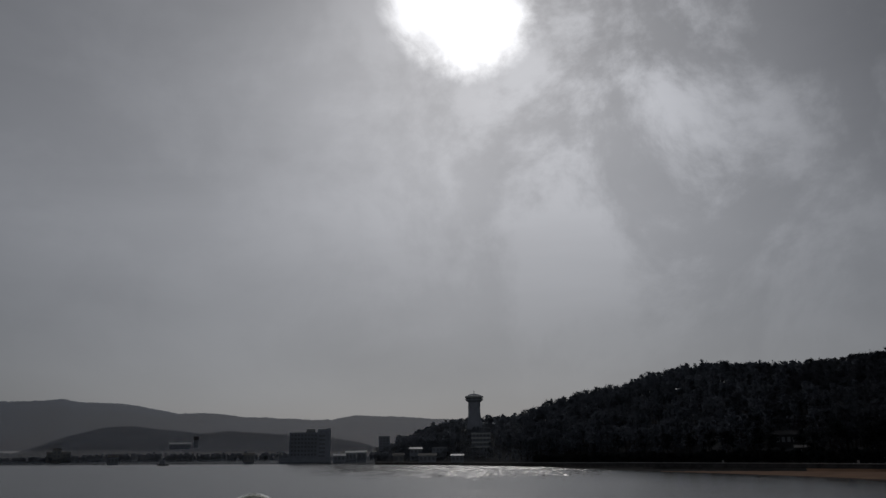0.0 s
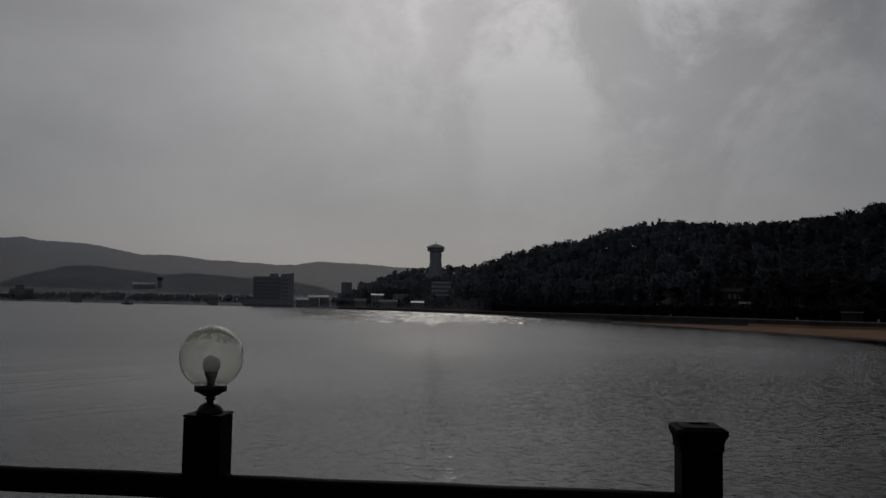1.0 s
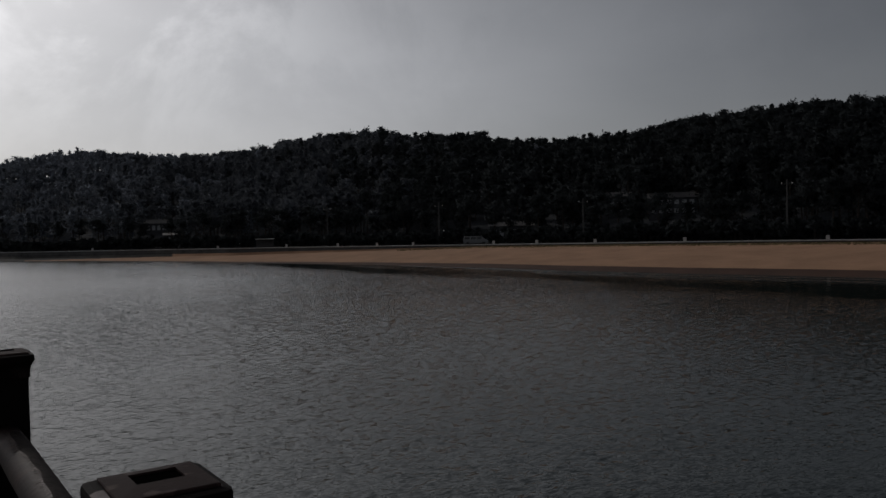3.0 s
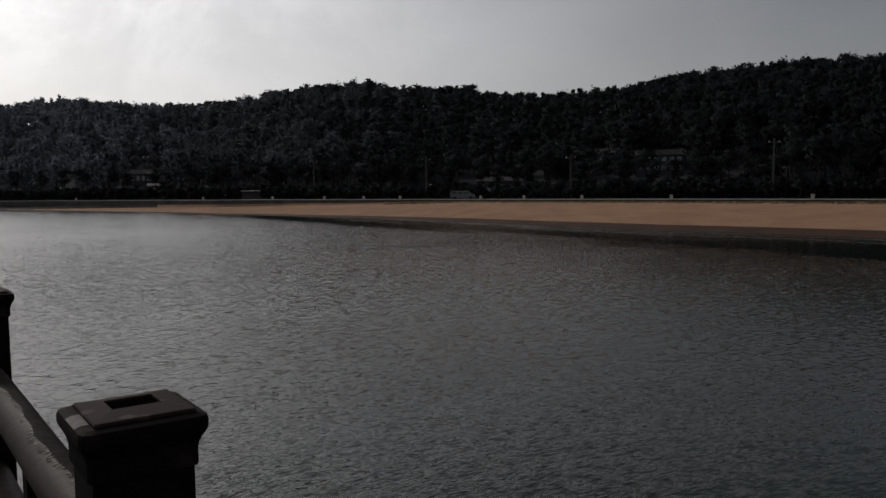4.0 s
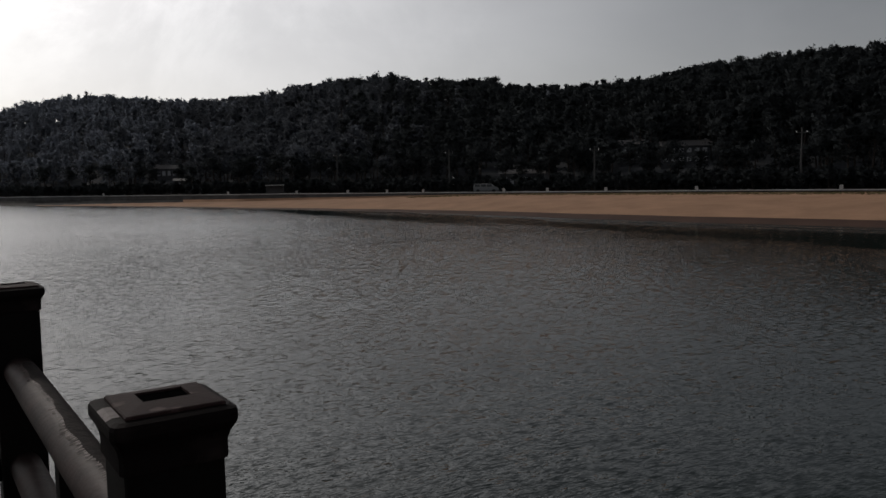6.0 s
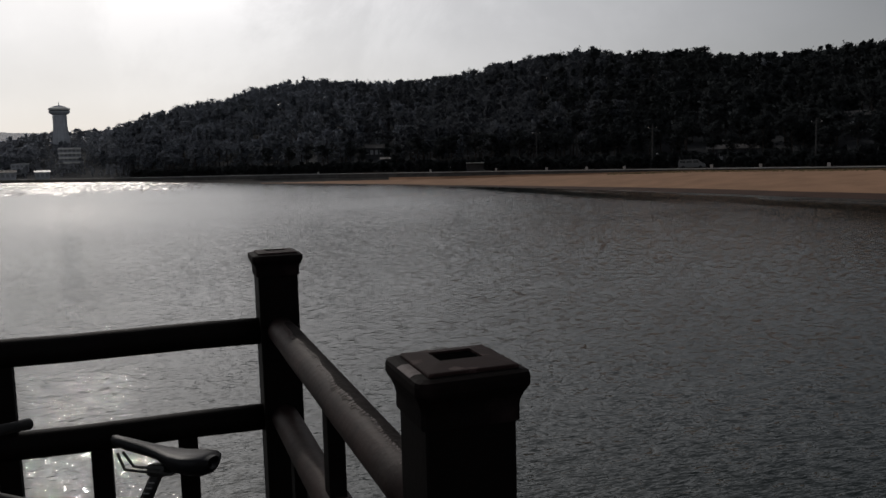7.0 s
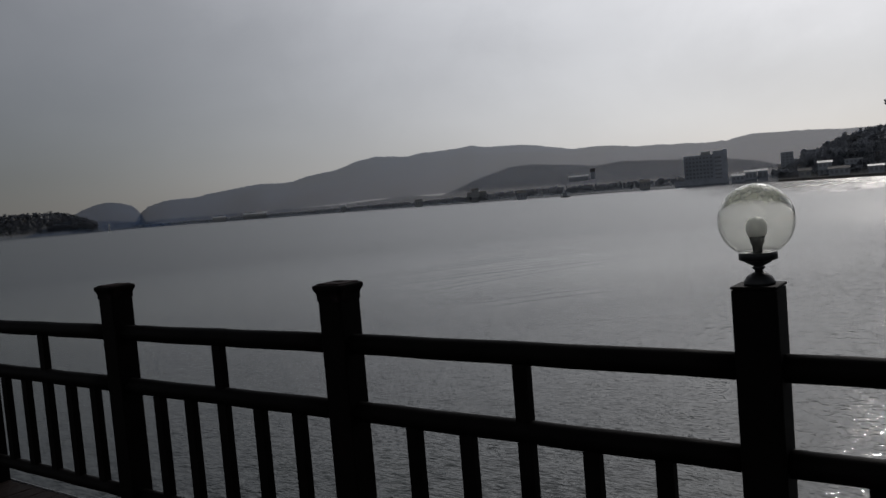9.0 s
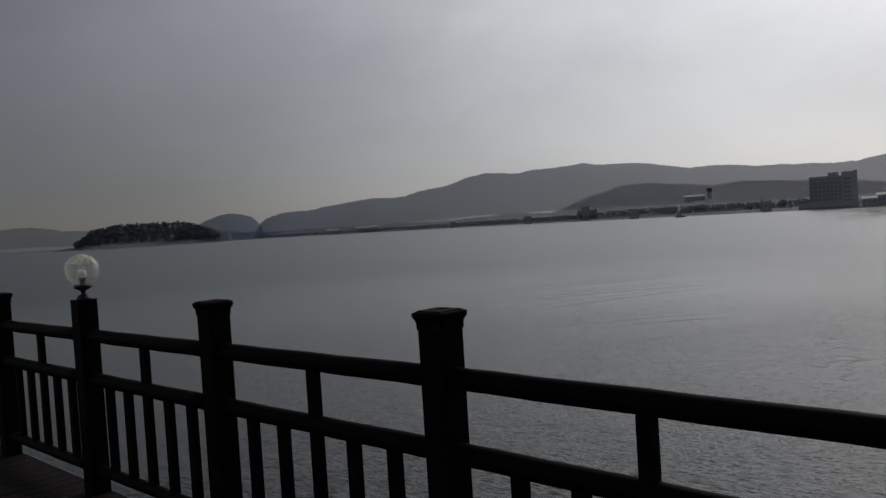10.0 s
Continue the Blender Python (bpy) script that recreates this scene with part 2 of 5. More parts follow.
    power = math_node("MULTIPLY", math_node("MULTIPLY", gust, group), math_node("MULTIPLY", lee, math_node("MULTIPLY", side, math_node("MULTIPLY", ranged(dist, 8, 30, 1.7, 1.0), ranged(dist, 50, 160, 1.0, 0.65)))))
    # far cells stretched and tilted to glint the sun towards the camera
    fm = nt.nodes.new("ShaderNodeMapping")
    fm.inputs["Scale"].default_value = (2.6, 0.17, 1)
    fm.inputs["Rotation"].default_value = (0, 0, radians(-8))
    nt.links.new(tc.outputs["Object"], fm.inputs["Vector"])
    vo = nt.nodes.new("ShaderNodeTexVoronoi")
    vo.inputs["Scale"].default_value = 1.0
    nt.links.new(fm.outputs[0], vo.inputs["Vector"])
    facet = nt.nodes.new("ShaderNodeVectorMath")
    facet.operation = "MULTIPLY_ADD"
    nt.links.new(vo.outputs["Color"], facet.inputs[0])
    facet.inputs[1].default_value = (0.30, 0.24, 0)
    facet.inputs[2].default_value = (-0.15, -0.39, 0)
    patch = ranged(math_node("MULTIPLY", glint_zone, ranged(tex(0.06, (1, 0.3, 1), 0, 3), 0.35, 0.65, 0.5, 1.5)), 0.05, 0.95, 0.0, 0.97, True)
    geo = nt.nodes.new("ShaderNodeNewGeometry")
    lean_to_view = vec("SCALE", vec("NORMALIZE", tc.outputs["Object"], (0.0, 0.0, 0.0)), math_node("MULTIPLY", ranged(bearing, 0.20, 0.75, -0.065, -0.015, True), ranged(dist, 35, 100, 0.0, 1.0, True)))          # normals leaned towards the camera's place so far water mirrors higher sky
    cell = nt.nodes.new("ShaderNodeSeparateXYZ")
    nt.links.new(vo.outputs["Color"], cell.inputs[0])
    glinting = math_node("LESS_THAN", cell.outputs[2], patch)
    tilt = vec("ADD", vec("ADD", vec("SCALE", field, power), lean_to_view), vec("SCALE", facet.outputs[0], glinting))
    base_n = vec("NORMALIZE", vec("ADD", tilt, geo.outputs["Normal"]), (0.0, 0.0, 0.0))
    h = math_node("ADD", math_node("ADD", math_node("MULTIPLY", tex(9.0, (1, 1.9, 1), 14, 1, 0.5), 0.0145), math_node("MULTIPLY", tex(3.6, (1, 2.2, 1), 10, 2, 0.5), 0.028)), math_node("MULTIPLY", tex(1.1, (1, 1.9, 1), -14, 2), 0.028))
    h = math_node("MULTIPLY", math_node("MULTIPLY", h, gust), math_node("MULTIPLY", lee, ranged(dist, 6, 45, 0.95, 0.4)))
    bp = nt.nodes.new("ShaderNodeBump")
    bp.inputs["Strength"].default_value = 1.0
    bp.inputs["Distance"].default_value = WAVE
    nt.links.new(h, bp.inputs["Height"])
    nt.links.new(base_n, bp.inputs["Normal"])
    nt.links.new(bp.outputs[0], b.inputs["Normal"])
    unseen = math_node("MULTIPLY", math_node("MULTIPLY", ranged(dist, 12, 90, 0.0, 1.0), ranged(east, -5, 30, 0.19, 0.05)), lee)          # ripples too small to tell apart
    nt.links.new(math_node("ADD", math_node("ADD", unseen, 0.035), math_node("MULTIPLY", patch, 0.06)), b.inputs["Roughness"])
    return m


WAVE = 1.0
FINE_SLOPE, MID_SLOPE, LONG_SLOPE, SWELL_SLOPE = 0.24, 0.15, 0.13, 0.012
SEA = water_material()
# black that stands in for the shade inside the cap holes
HOLE_SHADE = material("hole_shade_black", (0.003, 0.003, 0.003), 1.0, 0, 0.2, 30, spec=0.0)
PAINT = material("brown_painted_steel", (0.0055, 0.0044, 0.0041), 0.6, 0, 0.3, 9, 0.05, 120, spec=0.05)
CAP = material("worn_brown_cap", (0.009, 0.006, 0.0058), 0.75, 0, 0.3, 14, 0.08, 160, second=(0.020, 0.0135, 0.013), spec=0.06)
CAP_PLATE = material("worn_brown_cap_plate", (0.040, 0.023, 0.022), 0.75, 0, 0.3, 26, 0.08, 160, second=(0.10, 0.068, 0.064), spec=0.08)
BARE = material("chalky_bare_patch", (0.15, 0.125, 0.12), 0.7, 0, 0.3, 60, 0.1, 300, spec=0.2)
FILM = material("peeling_brown_film", (0.029, 0.0168, 0.0145), 0.62, 0, 0.4, 16, 0.14, 60, spec=0.15)
TORN = material("pale_torn_film", (0.080, 0.056, 0.051), 0.6, 0, 0.4, 40, 0.1, 200, spec=0.3)
BLACK_FILM = material("blackened_film", (0.016, 0.012, 0.011), 0.8, 0, 0.4, 30, 0.3, 90, spec=0.05)
BLACK = material("black_iron", (0.018, 0.018, 0.018), 0.45, 0.3, 0.3, 30, 0.2, 150)
DECK = material("dark_deck_wood", (0.017, 0.011, 0.009), 0.65, 0, 0.35, 2, 0.4, 30, stretch=(9, 1, 1), spec=0.12)
STEEL = material("galvanised_steel", (0.45, 0.45, 0.44), 0.4, 0.8, 0.2, 20)
TYRE = material("black_rubber", (0.015, 0.015, 0.015), 0.8, 0, 0.2, 40)
MAROON = material("maroon_rubber", (0.030, 0.005, 0.010), 0.75, 0, 0.2, 40, spec=0.2)
RED = material("dark_red_rim", (0.11, 0.006, 0.016), 0.45, 0, 0.2, 12)
FRAME = material("black_bike_paint", (0.006, 0.0065, 0.008), 0.45, 0, 0.2, 12, spec=0.16)
WHITE = material("white_decal", (0.22, 0.22, 0.22), 0.5, 0, 0.1, 12)
SADDLE = material("black_vinyl", (0.007, 0.007, 0.009), 0.5, 0, 0.2, 30, 0.1, 200, spec=0.3)
ORANGE = material("orange_fabric", (0.76, 0.25, 0.012), 0.75, 0, 0.2, 14, 0.3, 250)
SAND = material("beach_sand", (0.37, 0.220, 0.138), 0.9, 0, 0.15, 0.25, 0.5, 3, spec=0.1)
WET_SAND = material("wet_sand", (0.070, 0.036, 0.024), 0.8, 0, 0.2, 0.3, 0.2, 2, spec=0.15)
ROCK = material("shore_rock", (0.045, 0.043, 0.041), 0.9, 0, 0.3, 0.4, 0.5, 2, spec=0.1)
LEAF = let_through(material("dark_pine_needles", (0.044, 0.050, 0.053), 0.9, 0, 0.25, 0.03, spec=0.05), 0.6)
# same pines with haze painted in: paler needles for the sunward hill
HILL_HAZE_LEAF = let_through(material("haze_pale_pine_needles", (0.24, 0.265, 0.31), 0.9, 0, 0.15, 0.03, spec=0.05), 0.35)
HALF_HAZE_LEAF = let_through(material("half_haze_pine_needles", (0.125, 0.137, 0.156), 0.9, 0, 0.17, 0.03, spec=0.05), 0.35)
# island trees made part transparent to imitate haze
ISLE_LEAF = thin(let_through(material("haze_thinned_needles", (0.19, 0.205, 0.235), 0.95, 0, 0.2, 0.02, spec=0.0), 0.6), 0.4)
BARK = material("pine_bark", (0.050, 0.042, 0.038), 0.9, 0, 0.3, 3, spec=0.1)
LITTER = material("forest_floor", (0.05, 0.053, 0.057), 0.95, 0, 0.35, 0.12, 0.5, 1.0, spec=0.05)
# distant needles: haze painted in as a pale bluish base colour
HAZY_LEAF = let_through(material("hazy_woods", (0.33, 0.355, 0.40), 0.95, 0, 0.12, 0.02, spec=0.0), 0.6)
# haze put into bluish colours and part transparency, farther hills more
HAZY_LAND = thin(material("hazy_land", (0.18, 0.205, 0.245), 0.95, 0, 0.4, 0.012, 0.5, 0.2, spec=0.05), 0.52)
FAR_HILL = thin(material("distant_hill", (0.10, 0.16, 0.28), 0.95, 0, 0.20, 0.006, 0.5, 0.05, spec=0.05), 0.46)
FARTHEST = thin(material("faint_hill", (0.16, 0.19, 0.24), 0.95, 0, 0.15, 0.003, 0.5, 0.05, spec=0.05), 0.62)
CONCRETE = material("grey_concrete", (0.42, 0.415, 0.405), 0.85, 0, 0.2, 0.8, 0.3, 12)
# tower concrete, lightened and blued to imitate haze
PALE_CONCRETE = material("haze_paled_concrete", (0.52, 0.54, 0.585), 0.8, 0, 0.12, 0.3, 0.2, 6, spec=0.2)
DARK_CONCRETE = material("dark_concrete", (0.07, 0.068, 0.066), 0.9, 0, 0.3, 0.5, 0.3, 6, spec=0.1)
WHITEWASH = material("white_paint", (0.74, 0.74, 0.72), 0.6, 0, 0.08, 2)
ASPHALT = material("asphalt", (0.055, 0.055, 0.056), 0.9, 0, 0.2, 1, spec=0.1)
# facade grey lifted and blued to imitate haze over the town
FACADE = material("grey_facade", (0.42, 0.44, 0.48), 0.8, 0, 0.12, 0.4)
PALE_FACADE = material("pale_facade", (0.40, 0.40, 0.39), 0.8, 0, 0.12, 0.4)
DARK_GLASS = material("dark_window_glass", (0.03, 0.035, 0.04), 0.12, 0, 0.1, 1)
# glass colour paled to imitate haze over the town
FAR_GLASS = material("haze_paled_window_glass", (0.24, 0.25, 0.265), 0.3, 0, 0.2, 1)
METAL_ROOF = material("pale_metal_roof", (0.66, 0.66, 0.66), 0.5, 0, 0.06, 1, spec=0.4)
ROOF = material("dark_tile_roof", (0.06, 0.055, 0.055), 0.7, 0, 0.2, 2)
# hill-house walls have the pines' shade put into this dark colour
DIM_GREY = material("dim_grey_wall", (0.06, 0.061, 0.067), 0.85, 0, 0.2, 0.6, spec=0.15)
DRY_GRASS = let_through(material("dry_grass", (0.17, 0.145, 0.075), 0.9, 0, 0.3, 0.5, island=0.3, spec=0.05), 0.5)
VAN_GREY = material("dull_grey_paint", (0.13, 0.135, 0.14), 0.5, 0, 0.1, 2)
POLE = material("dull_grey_pole", (0.07, 0.07, 0.07), 0.8, 0, 0.2, 1, spec=0.15)
BULB = material("frosted_bulb", (0.78, 0.78, 0.74), 0.4, 0, 0.04, 20)


def globe_material():
    m = bpy.data.materials.new("clear_acrylic_globe")
    m.use_nodes = True
    nt = m.node_tree
    b = nt.nodes["Principled BSDF"]
    b.inputs["Base Color"].default_value = (0.80, 0.80, 0.68, 1)
    b.inputs["Roughness"].default_value = 0.6
    tr = nt.nodes.new("ShaderNodeBsdfGlass")
    tr.inputs["Color"].default_value = (0.99, 0.99, 0.975, 1)
    tr.inputs["IOR"].default_value = 1.45
    tr.inputs["Roughness"].default_value = 0.0
    tc = nt.nodes.new("ShaderNodeTexCoord")
    sp = nt.nodes.new("ShaderNodeSeparateXYZ")
    nt.links.new(tc.outputs["Object"], sp.inputs[0])
    n = nt.nodes.new("ShaderNodeTexNoise")
    n.inputs["Scale"].default_value = 45
    n.inputs["Detail"].default_value = 6
    nt.links.new(tc.outputs["Object"], n.inputs["Vector"])
    # dust film: heavier on the upper part, with droplet marks
    top = nt.nodes.new("ShaderNodeMapRange")
    top.inputs["From Min"].default_value, top.inputs["From Max"].default_value = 0.040, 0.062
    top.inputs["To Min"].default_value, top.inputs["To Max"].default_value = 0.03, 0.26
    nt.links.new(sp.outputs[2], top.inputs["Value"])
    spots = nt.nodes.new("ShaderNodeMapRange")
    spots.inputs["From Min"].default_value, spots.inputs["From Max"].default_value = 0.44, 0.62
    spots.inputs["To Min"].default_value, spots.inputs["To Max"].default_value = 0.3, 2.0
    nt.links.new(n.outputs["Fac"], spots.inputs["Value"])
    mu = nt.nodes.new("ShaderNodeMath")
    mu.operation = "MULTIPLY"
    nt.links.new(top.outputs[0], mu.inputs[0])
    nt.links.new(spots.outputs[0], mu.inputs[1])
    tl = nt.nodes.new("ShaderNodeBsdfTranslucent")
    tl.inputs["Color"].default_value = (0.80, 0.83, 0.70, 1)
    film = nt.nodes.new("ShaderNodeMixShader")
    film.inputs[0].default_value = 0.6
    nt.links.new(b.outputs[0], film.inputs[1])
    nt.links.new(tl.outputs[0], film.inputs[2])
    m1 = nt.nodes.new("ShaderNodeMixShader")
    nt.links.new(mu.outputs[0], m1.inputs[0])
    nt.links.new(tr.outputs[0], m1.inputs[1])
    nt.links.new(film.outputs[0], m1.inputs[2])
    nt.links.new(m1.outputs[0], nt.nodes["Material Output"].inputs["Surface"])
    return m


GLOBE = globe_material()


# ---------------------------------------------------------------- mesh helpers
def mesh_from(name, bm, mat, smooth=False):
    me = bpy.data.meshes.new(name)
    bm.to_mesh(me)
    bm.free()
    me.materials.append(mat)
    if smooth:
        me.shade_smooth()
    return me


def part(name, bm, mat, parent, label="", smooth=False):
    ob = new(name, mesh_from(name, bm, mat, smooth))
    ob.parent = parent
    if label:
        tagged(ob, label)
    return ob


def thing(name, label, category, group="", kind="", m=None):
    e = new(name)
    e.empty_display_size = 0.1
    if m is not None:
        e.matrix_world = m
    return tagged(e, label, category, group, kind)


def box(bm, c, s, m=None, bevel=0.0):
    mm = Matrix.Translation(c) @ Matrix.Diagonal((*s, 1))
    if m is not None:
        mm = m @ mm
    r = bmesh.ops.create_cube(bm, size=1, matrix=mm)
    if bevel:
        es = list({e for v in r["verts"] for e in v.link_edges})
        bmesh.ops.bevel(bm, geom=es, offset=bevel, segments=2, affect="EDGES", profile=0.6)
    return bm


def tube(bm, pts, r, n=12, caps=True):
    """A tube along points; r: one radius or one for each."""
    pts = [Vector(p) for p in pts]
    rs = [r] * len(pts) if isinstance(r, (int, float)) else list(r)
    rings = []
    side = None
    for i, p in enumerate(pts):
        t = (pts[min(i + 1, len(pts) - 1)] - pts[max(i - 1, 0)]).normalized()
        if side is None:
            side = t.orthogonal().normalized()
        side = (side - t * side.dot(t)).normalized()
        up = t.cross(side)
        rings.append([bm.verts.new(p + (side * math.cos(a) + up * math.sin(a)) * rs[i]) for a in (2 * math.pi * k / n for k in range(n))])
    for a, b in zip(rings, rings[1:]):
        for k in range(n):
            bm.faces.new((a[k], a[(k + 1) % n], b[(k + 1) % n], b[k]))
    if caps:
        bm.faces.new(rings[0][::-1])
        bm.faces.new(rings[-1])
    return bm


def lathe(bm, prof, n=24, c=(0, 0, 0)):
    """prof: (radius, z) from bottom to top."""
    c = Vector(c)
    rings = [[bm.verts.new(c + Vector((r * math.cos(2 * math.pi * k / n), r * math.sin(2 * math.pi * k / n), z))) for k in range(n)] for r, z in prof]
    for a, b in zip(rings, rings[1:]):
        for k in range(n):
            bm.faces.new((a[k], a[(k + 1) % n], b[(k + 1) % n], b[k]))
    bm.faces.new(rings[0][::-1])
    bm.faces.new(rings[-1])
    return bm


def ring_torus(bm, R, r, n=48, k=8, m=None):
    rings = []
    for i in range(n):
        a = 2 * math.pi * i / n
        d = Vector((math.cos(a), 0, math.sin(a)))
        ring = []
        for j in range(k):
            b = 2 * math.pi * j / k
            p = d * (R + r * math.cos(b)) + Vector((0, r * math.sin(b), 0))
            ring.append(bm.verts.new(m @ p if m is not None else p))
        rings.append(ring)
    for i in range(n):
        a, b = rings[i], rings[(i + 1) % n]
        for j in range(k):
            bm.faces.new((a[j], b[j], b[(j + 1) % k], a[(j + 1) % k]))
    return bm


def soup(name, verts, faces_n, idx, mats, mat_index=None, normals=None):
    """A mesh from numpy arrays. faces_n: corners of each face; idx: their vertices in order."""
    me = bpy.data.meshes.new(name)
    me.vertices.add(len(verts))
    me.vertices.foreach_set("co", np.asarray(verts, dtype=np.float32).ravel())
    me.loops.add(len(idx))
    me.loops.foreach_set("vertex_index", np.asarray(idx, dtype=np.int32))
    me.polygons.add(len(faces_n))
    starts = np.concatenate(([0], np.cumsum(faces_n)[:-1])).astype(np.int32)
    me.polygons.foreach_set("loop_start", starts)
    for mt in mats:
        me.materials.append(mt)
    if mat_index is not None:
        me.polygons.foreach_set("material_index", np.asarray(mat_index, dtype=np.int32))
    me.update(calc_edges=True)
    me.validate()
    if normals is not None:
        me.normals_split_custom_set_from_vertices(normals.tolist())
    return me


# ---------------------------------------------------------------- the bay: sea, shore, hills
EYE = Vector((1.1, 0.45, 1.58))
SHORE = [(-62, 1900), (-56, 1600), (-52, 1300), (-44, 1030), (-36, 780), (-28, 640), (-20, 530), (-13, 430), (-5, 335), (0, 272), (5, 224),
         (11, 190), (18.5, 154), (26, 130), (34, 111), (42, 96), (50, 87), (57, 83), (63, 80), (90, 62), (120, 55), (150, 50)]
BEACH = [(-62, 4), (-6, 4), (-3, 8), (5, 12), (15, 17), (22, 25), (30, 30), (42, 34), (50, 34), (150, 34)]
WALL_Z = [(-62, -2.3), (-6, -2.2), (4.5, -1.42), (14.6, -1.19), (22, -1.09), (30, -1.06), (42, -0.96), (50, -0.87), (60, -0.85), (150, -0.85)]
FLAT = [(-62, 60), (-13, 60), (-6, 55), (-3, 16), (20, 14), (34, 24), (42, 24), (50, 16), (150, 16)]
RIDGE = [(-62, 2300, 0.5), (-50, 1700, 0.6), (-44, 1400, 0.7), (-40, 1150, 1.0), (-37, 1130, 0.9), (-35.6, 1120, 1.25), (-33.9, 1110, 1.95), (-31.9, 1090, 2.45), (-30, 1080, 2.5), (-28, 1040, 2.35), (-25.9, 1000, 2.1), (-24, 960, 2.25),
         (-21, 900, 2.1), (-18, 830, 2.0), (-15.5, 760, 1.75), (-14, 700, 1.35), (-11.6, 620, 1.34), (-10.1, 600, 2.2), (-8.9, 590, 2.5), (-7.7, 585, 2.5), (-6, 570, 2.75), (-3.7, 520, 2.75),
         (-2.5, 470, 3.15), (-0.9, 450, 3.8), (3, 440, 4.45)]
RIDGE += [(4.9, 436, 5.1), (6.7, 434, 5.4), (9, 430, 5.8), (11.7, 428, 5.6), (14.9, 425, 5.45), (18.6, 420, 5.7), (21.3, 414, 6.2), (24.8, 408, 6.8),
          (29, 400, 7.2), (31, 398, 6.8), (36, 390, 6.75), (38.4, 384, 6.25), (43, 370, 6.15), (47.7, 354, 6.5), (52, 340, 7.35), (57, 330, 7.5), (61, 322, 7.55),
          (70, 310, 7.5), (90, 300, 6), (120, 300, 4), (150, 300, 3)]
TREE_H = 10.0


def table(rows, col):
    a = np.array(rows, dtype=float)
    return lambda az: np.interp(az, a[:, 0], a[:, col])


shore_r, beach_w, wall_z, flat_w = table(SHORE, 1), table(BEACH, 1), table(WALL_Z, 1), table(FLAT, 1)
ridge_r, ridge_el = table(RIDGE, 1), table(RIDGE, 2)


def ridge_z(az):
    return EYE.z + ridge_r(az) * np.tan(np.radians(ridge_el(az))) - TREE_H


def land_z(az, r):
    """Height of the ground at an azimuth and distance from the deck."""
    s, w = shore_r(az), shore_r(az) + beach_w(az)
    z0 = wall_z(az) - np.interp(az, [12, 22, 36], [1.62, 1.2, 0.25])
    f = w + flat_w(az)
    rr, rz = ridge_r(az), ridge_z(az)
    u = np.clip((r - f) / np.maximum(rr - f, 1), 0, 1)
    hill = (wall_z(az) - 0.1) + (rz - wall_z(az)) * (0.35 * u + 0.65 * np.sin(u * np.pi / 2) ** 1.3)
    back = rz - (r - rr) * 0.25
    t = np.clip((r - s) / np.maximum(w - s, 0.1), 0, 1)
    sand = WATER + (z0 - WATER) * (0.25 * t + 0.75 * np.sin(t * np.pi / 2))
    sea = WATER - (s - r) * 0.06
    return np.where(r < s, sea, np.where(r < w, sand, np.where(r < f, wall_z(az) - 0.1, np.where(r < rr, hill, np.maximum(back, WATER - 1)))))


def polar(az, r, z):
    a = np.radians(az)
    return np.stack([EYE.x + r * np.sin(a), EYE.y + r * np.cos(a), z + 0 * a], axis=-1)


def land_mesh(name, a0, a1, step, mats):
    az = np.arange(a0, a1 + 1e-6, step)
    fr = np.concatenate([np.linspace(-14, -0.01, 5)])
    cols = []
    for a in az:
        s, w = shore_r(a), shore_r(a) + beach_w(a)
        f, rr = w + flat_w(a), ridge_r(a)
        r = np.concatenate([s + fr, np.linspace(s, w - 0.4, 9), [w - 0.39, w + 0.01], np.linspace(w + 1, f, 5), np.linspace(f + 2, rr, 22), np.linspace(rr + 8, rr + 160, 6)])
        cols.append(r)
    R = np.array(cols)
    A = np.repeat(az[:, None], R.shape[1], 1)
    Z = land_z(A, R)
    u = np.clip((R - (shore_r(A) + beach_w(A) + flat_w(A))) / 60, 0, 1)
    P = polar(A, R, Z)
    for i in range(P.shape[0]):
        for j in range(P.shape[1]):
            if u[i, j] > 0:
                P[i, j, 2] += u[i, j] * 2.2 * noise.noise(Vector((P[i, j, 0] * 0.02, P[i, j, 1] * 0.02, 0)))
    n, k = R.shape
    q = np.array([[i * k + j, (i + 1) * k + j, (i + 1) * k + j + 1, i * k + j + 1] for i in range(n - 1) for j in range(k - 1)])
    mi = np.array([(4 if az[i] < 5.5 + 1.1 * max(j - 6, 0) else 3 if j < 6 else 0) if j < 15 else (1 if j < 20 else 2) for i in range(n - 1) for j in range(k - 1)])
    return soup(name, P.reshape(-1, 3), np.full(len(q), 4), q[:, ::-1].ravel(), mats, mi)


me = land_mesh("ground", -14, 150, 0.5, [SAND, ASPHALT, LITTER, WET_SAND, ROCK])
tagged(new("ground", me), "sandy beach, shore road and wooded hillside round the bay", "ground", kind="structure")
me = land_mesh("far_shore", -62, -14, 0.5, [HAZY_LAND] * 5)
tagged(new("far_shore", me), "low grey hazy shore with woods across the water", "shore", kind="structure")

bm = bmesh.new()
bmesh.ops.create_grid(bm, x_segments=8, y_segments=8, size=4800)
sea = new("water", mesh_from("water", bm, SEA))
sea.location = (0, 0, WATER)
tagged(sea, "calm grey-green bay water with small ripples", "water", kind="structure")


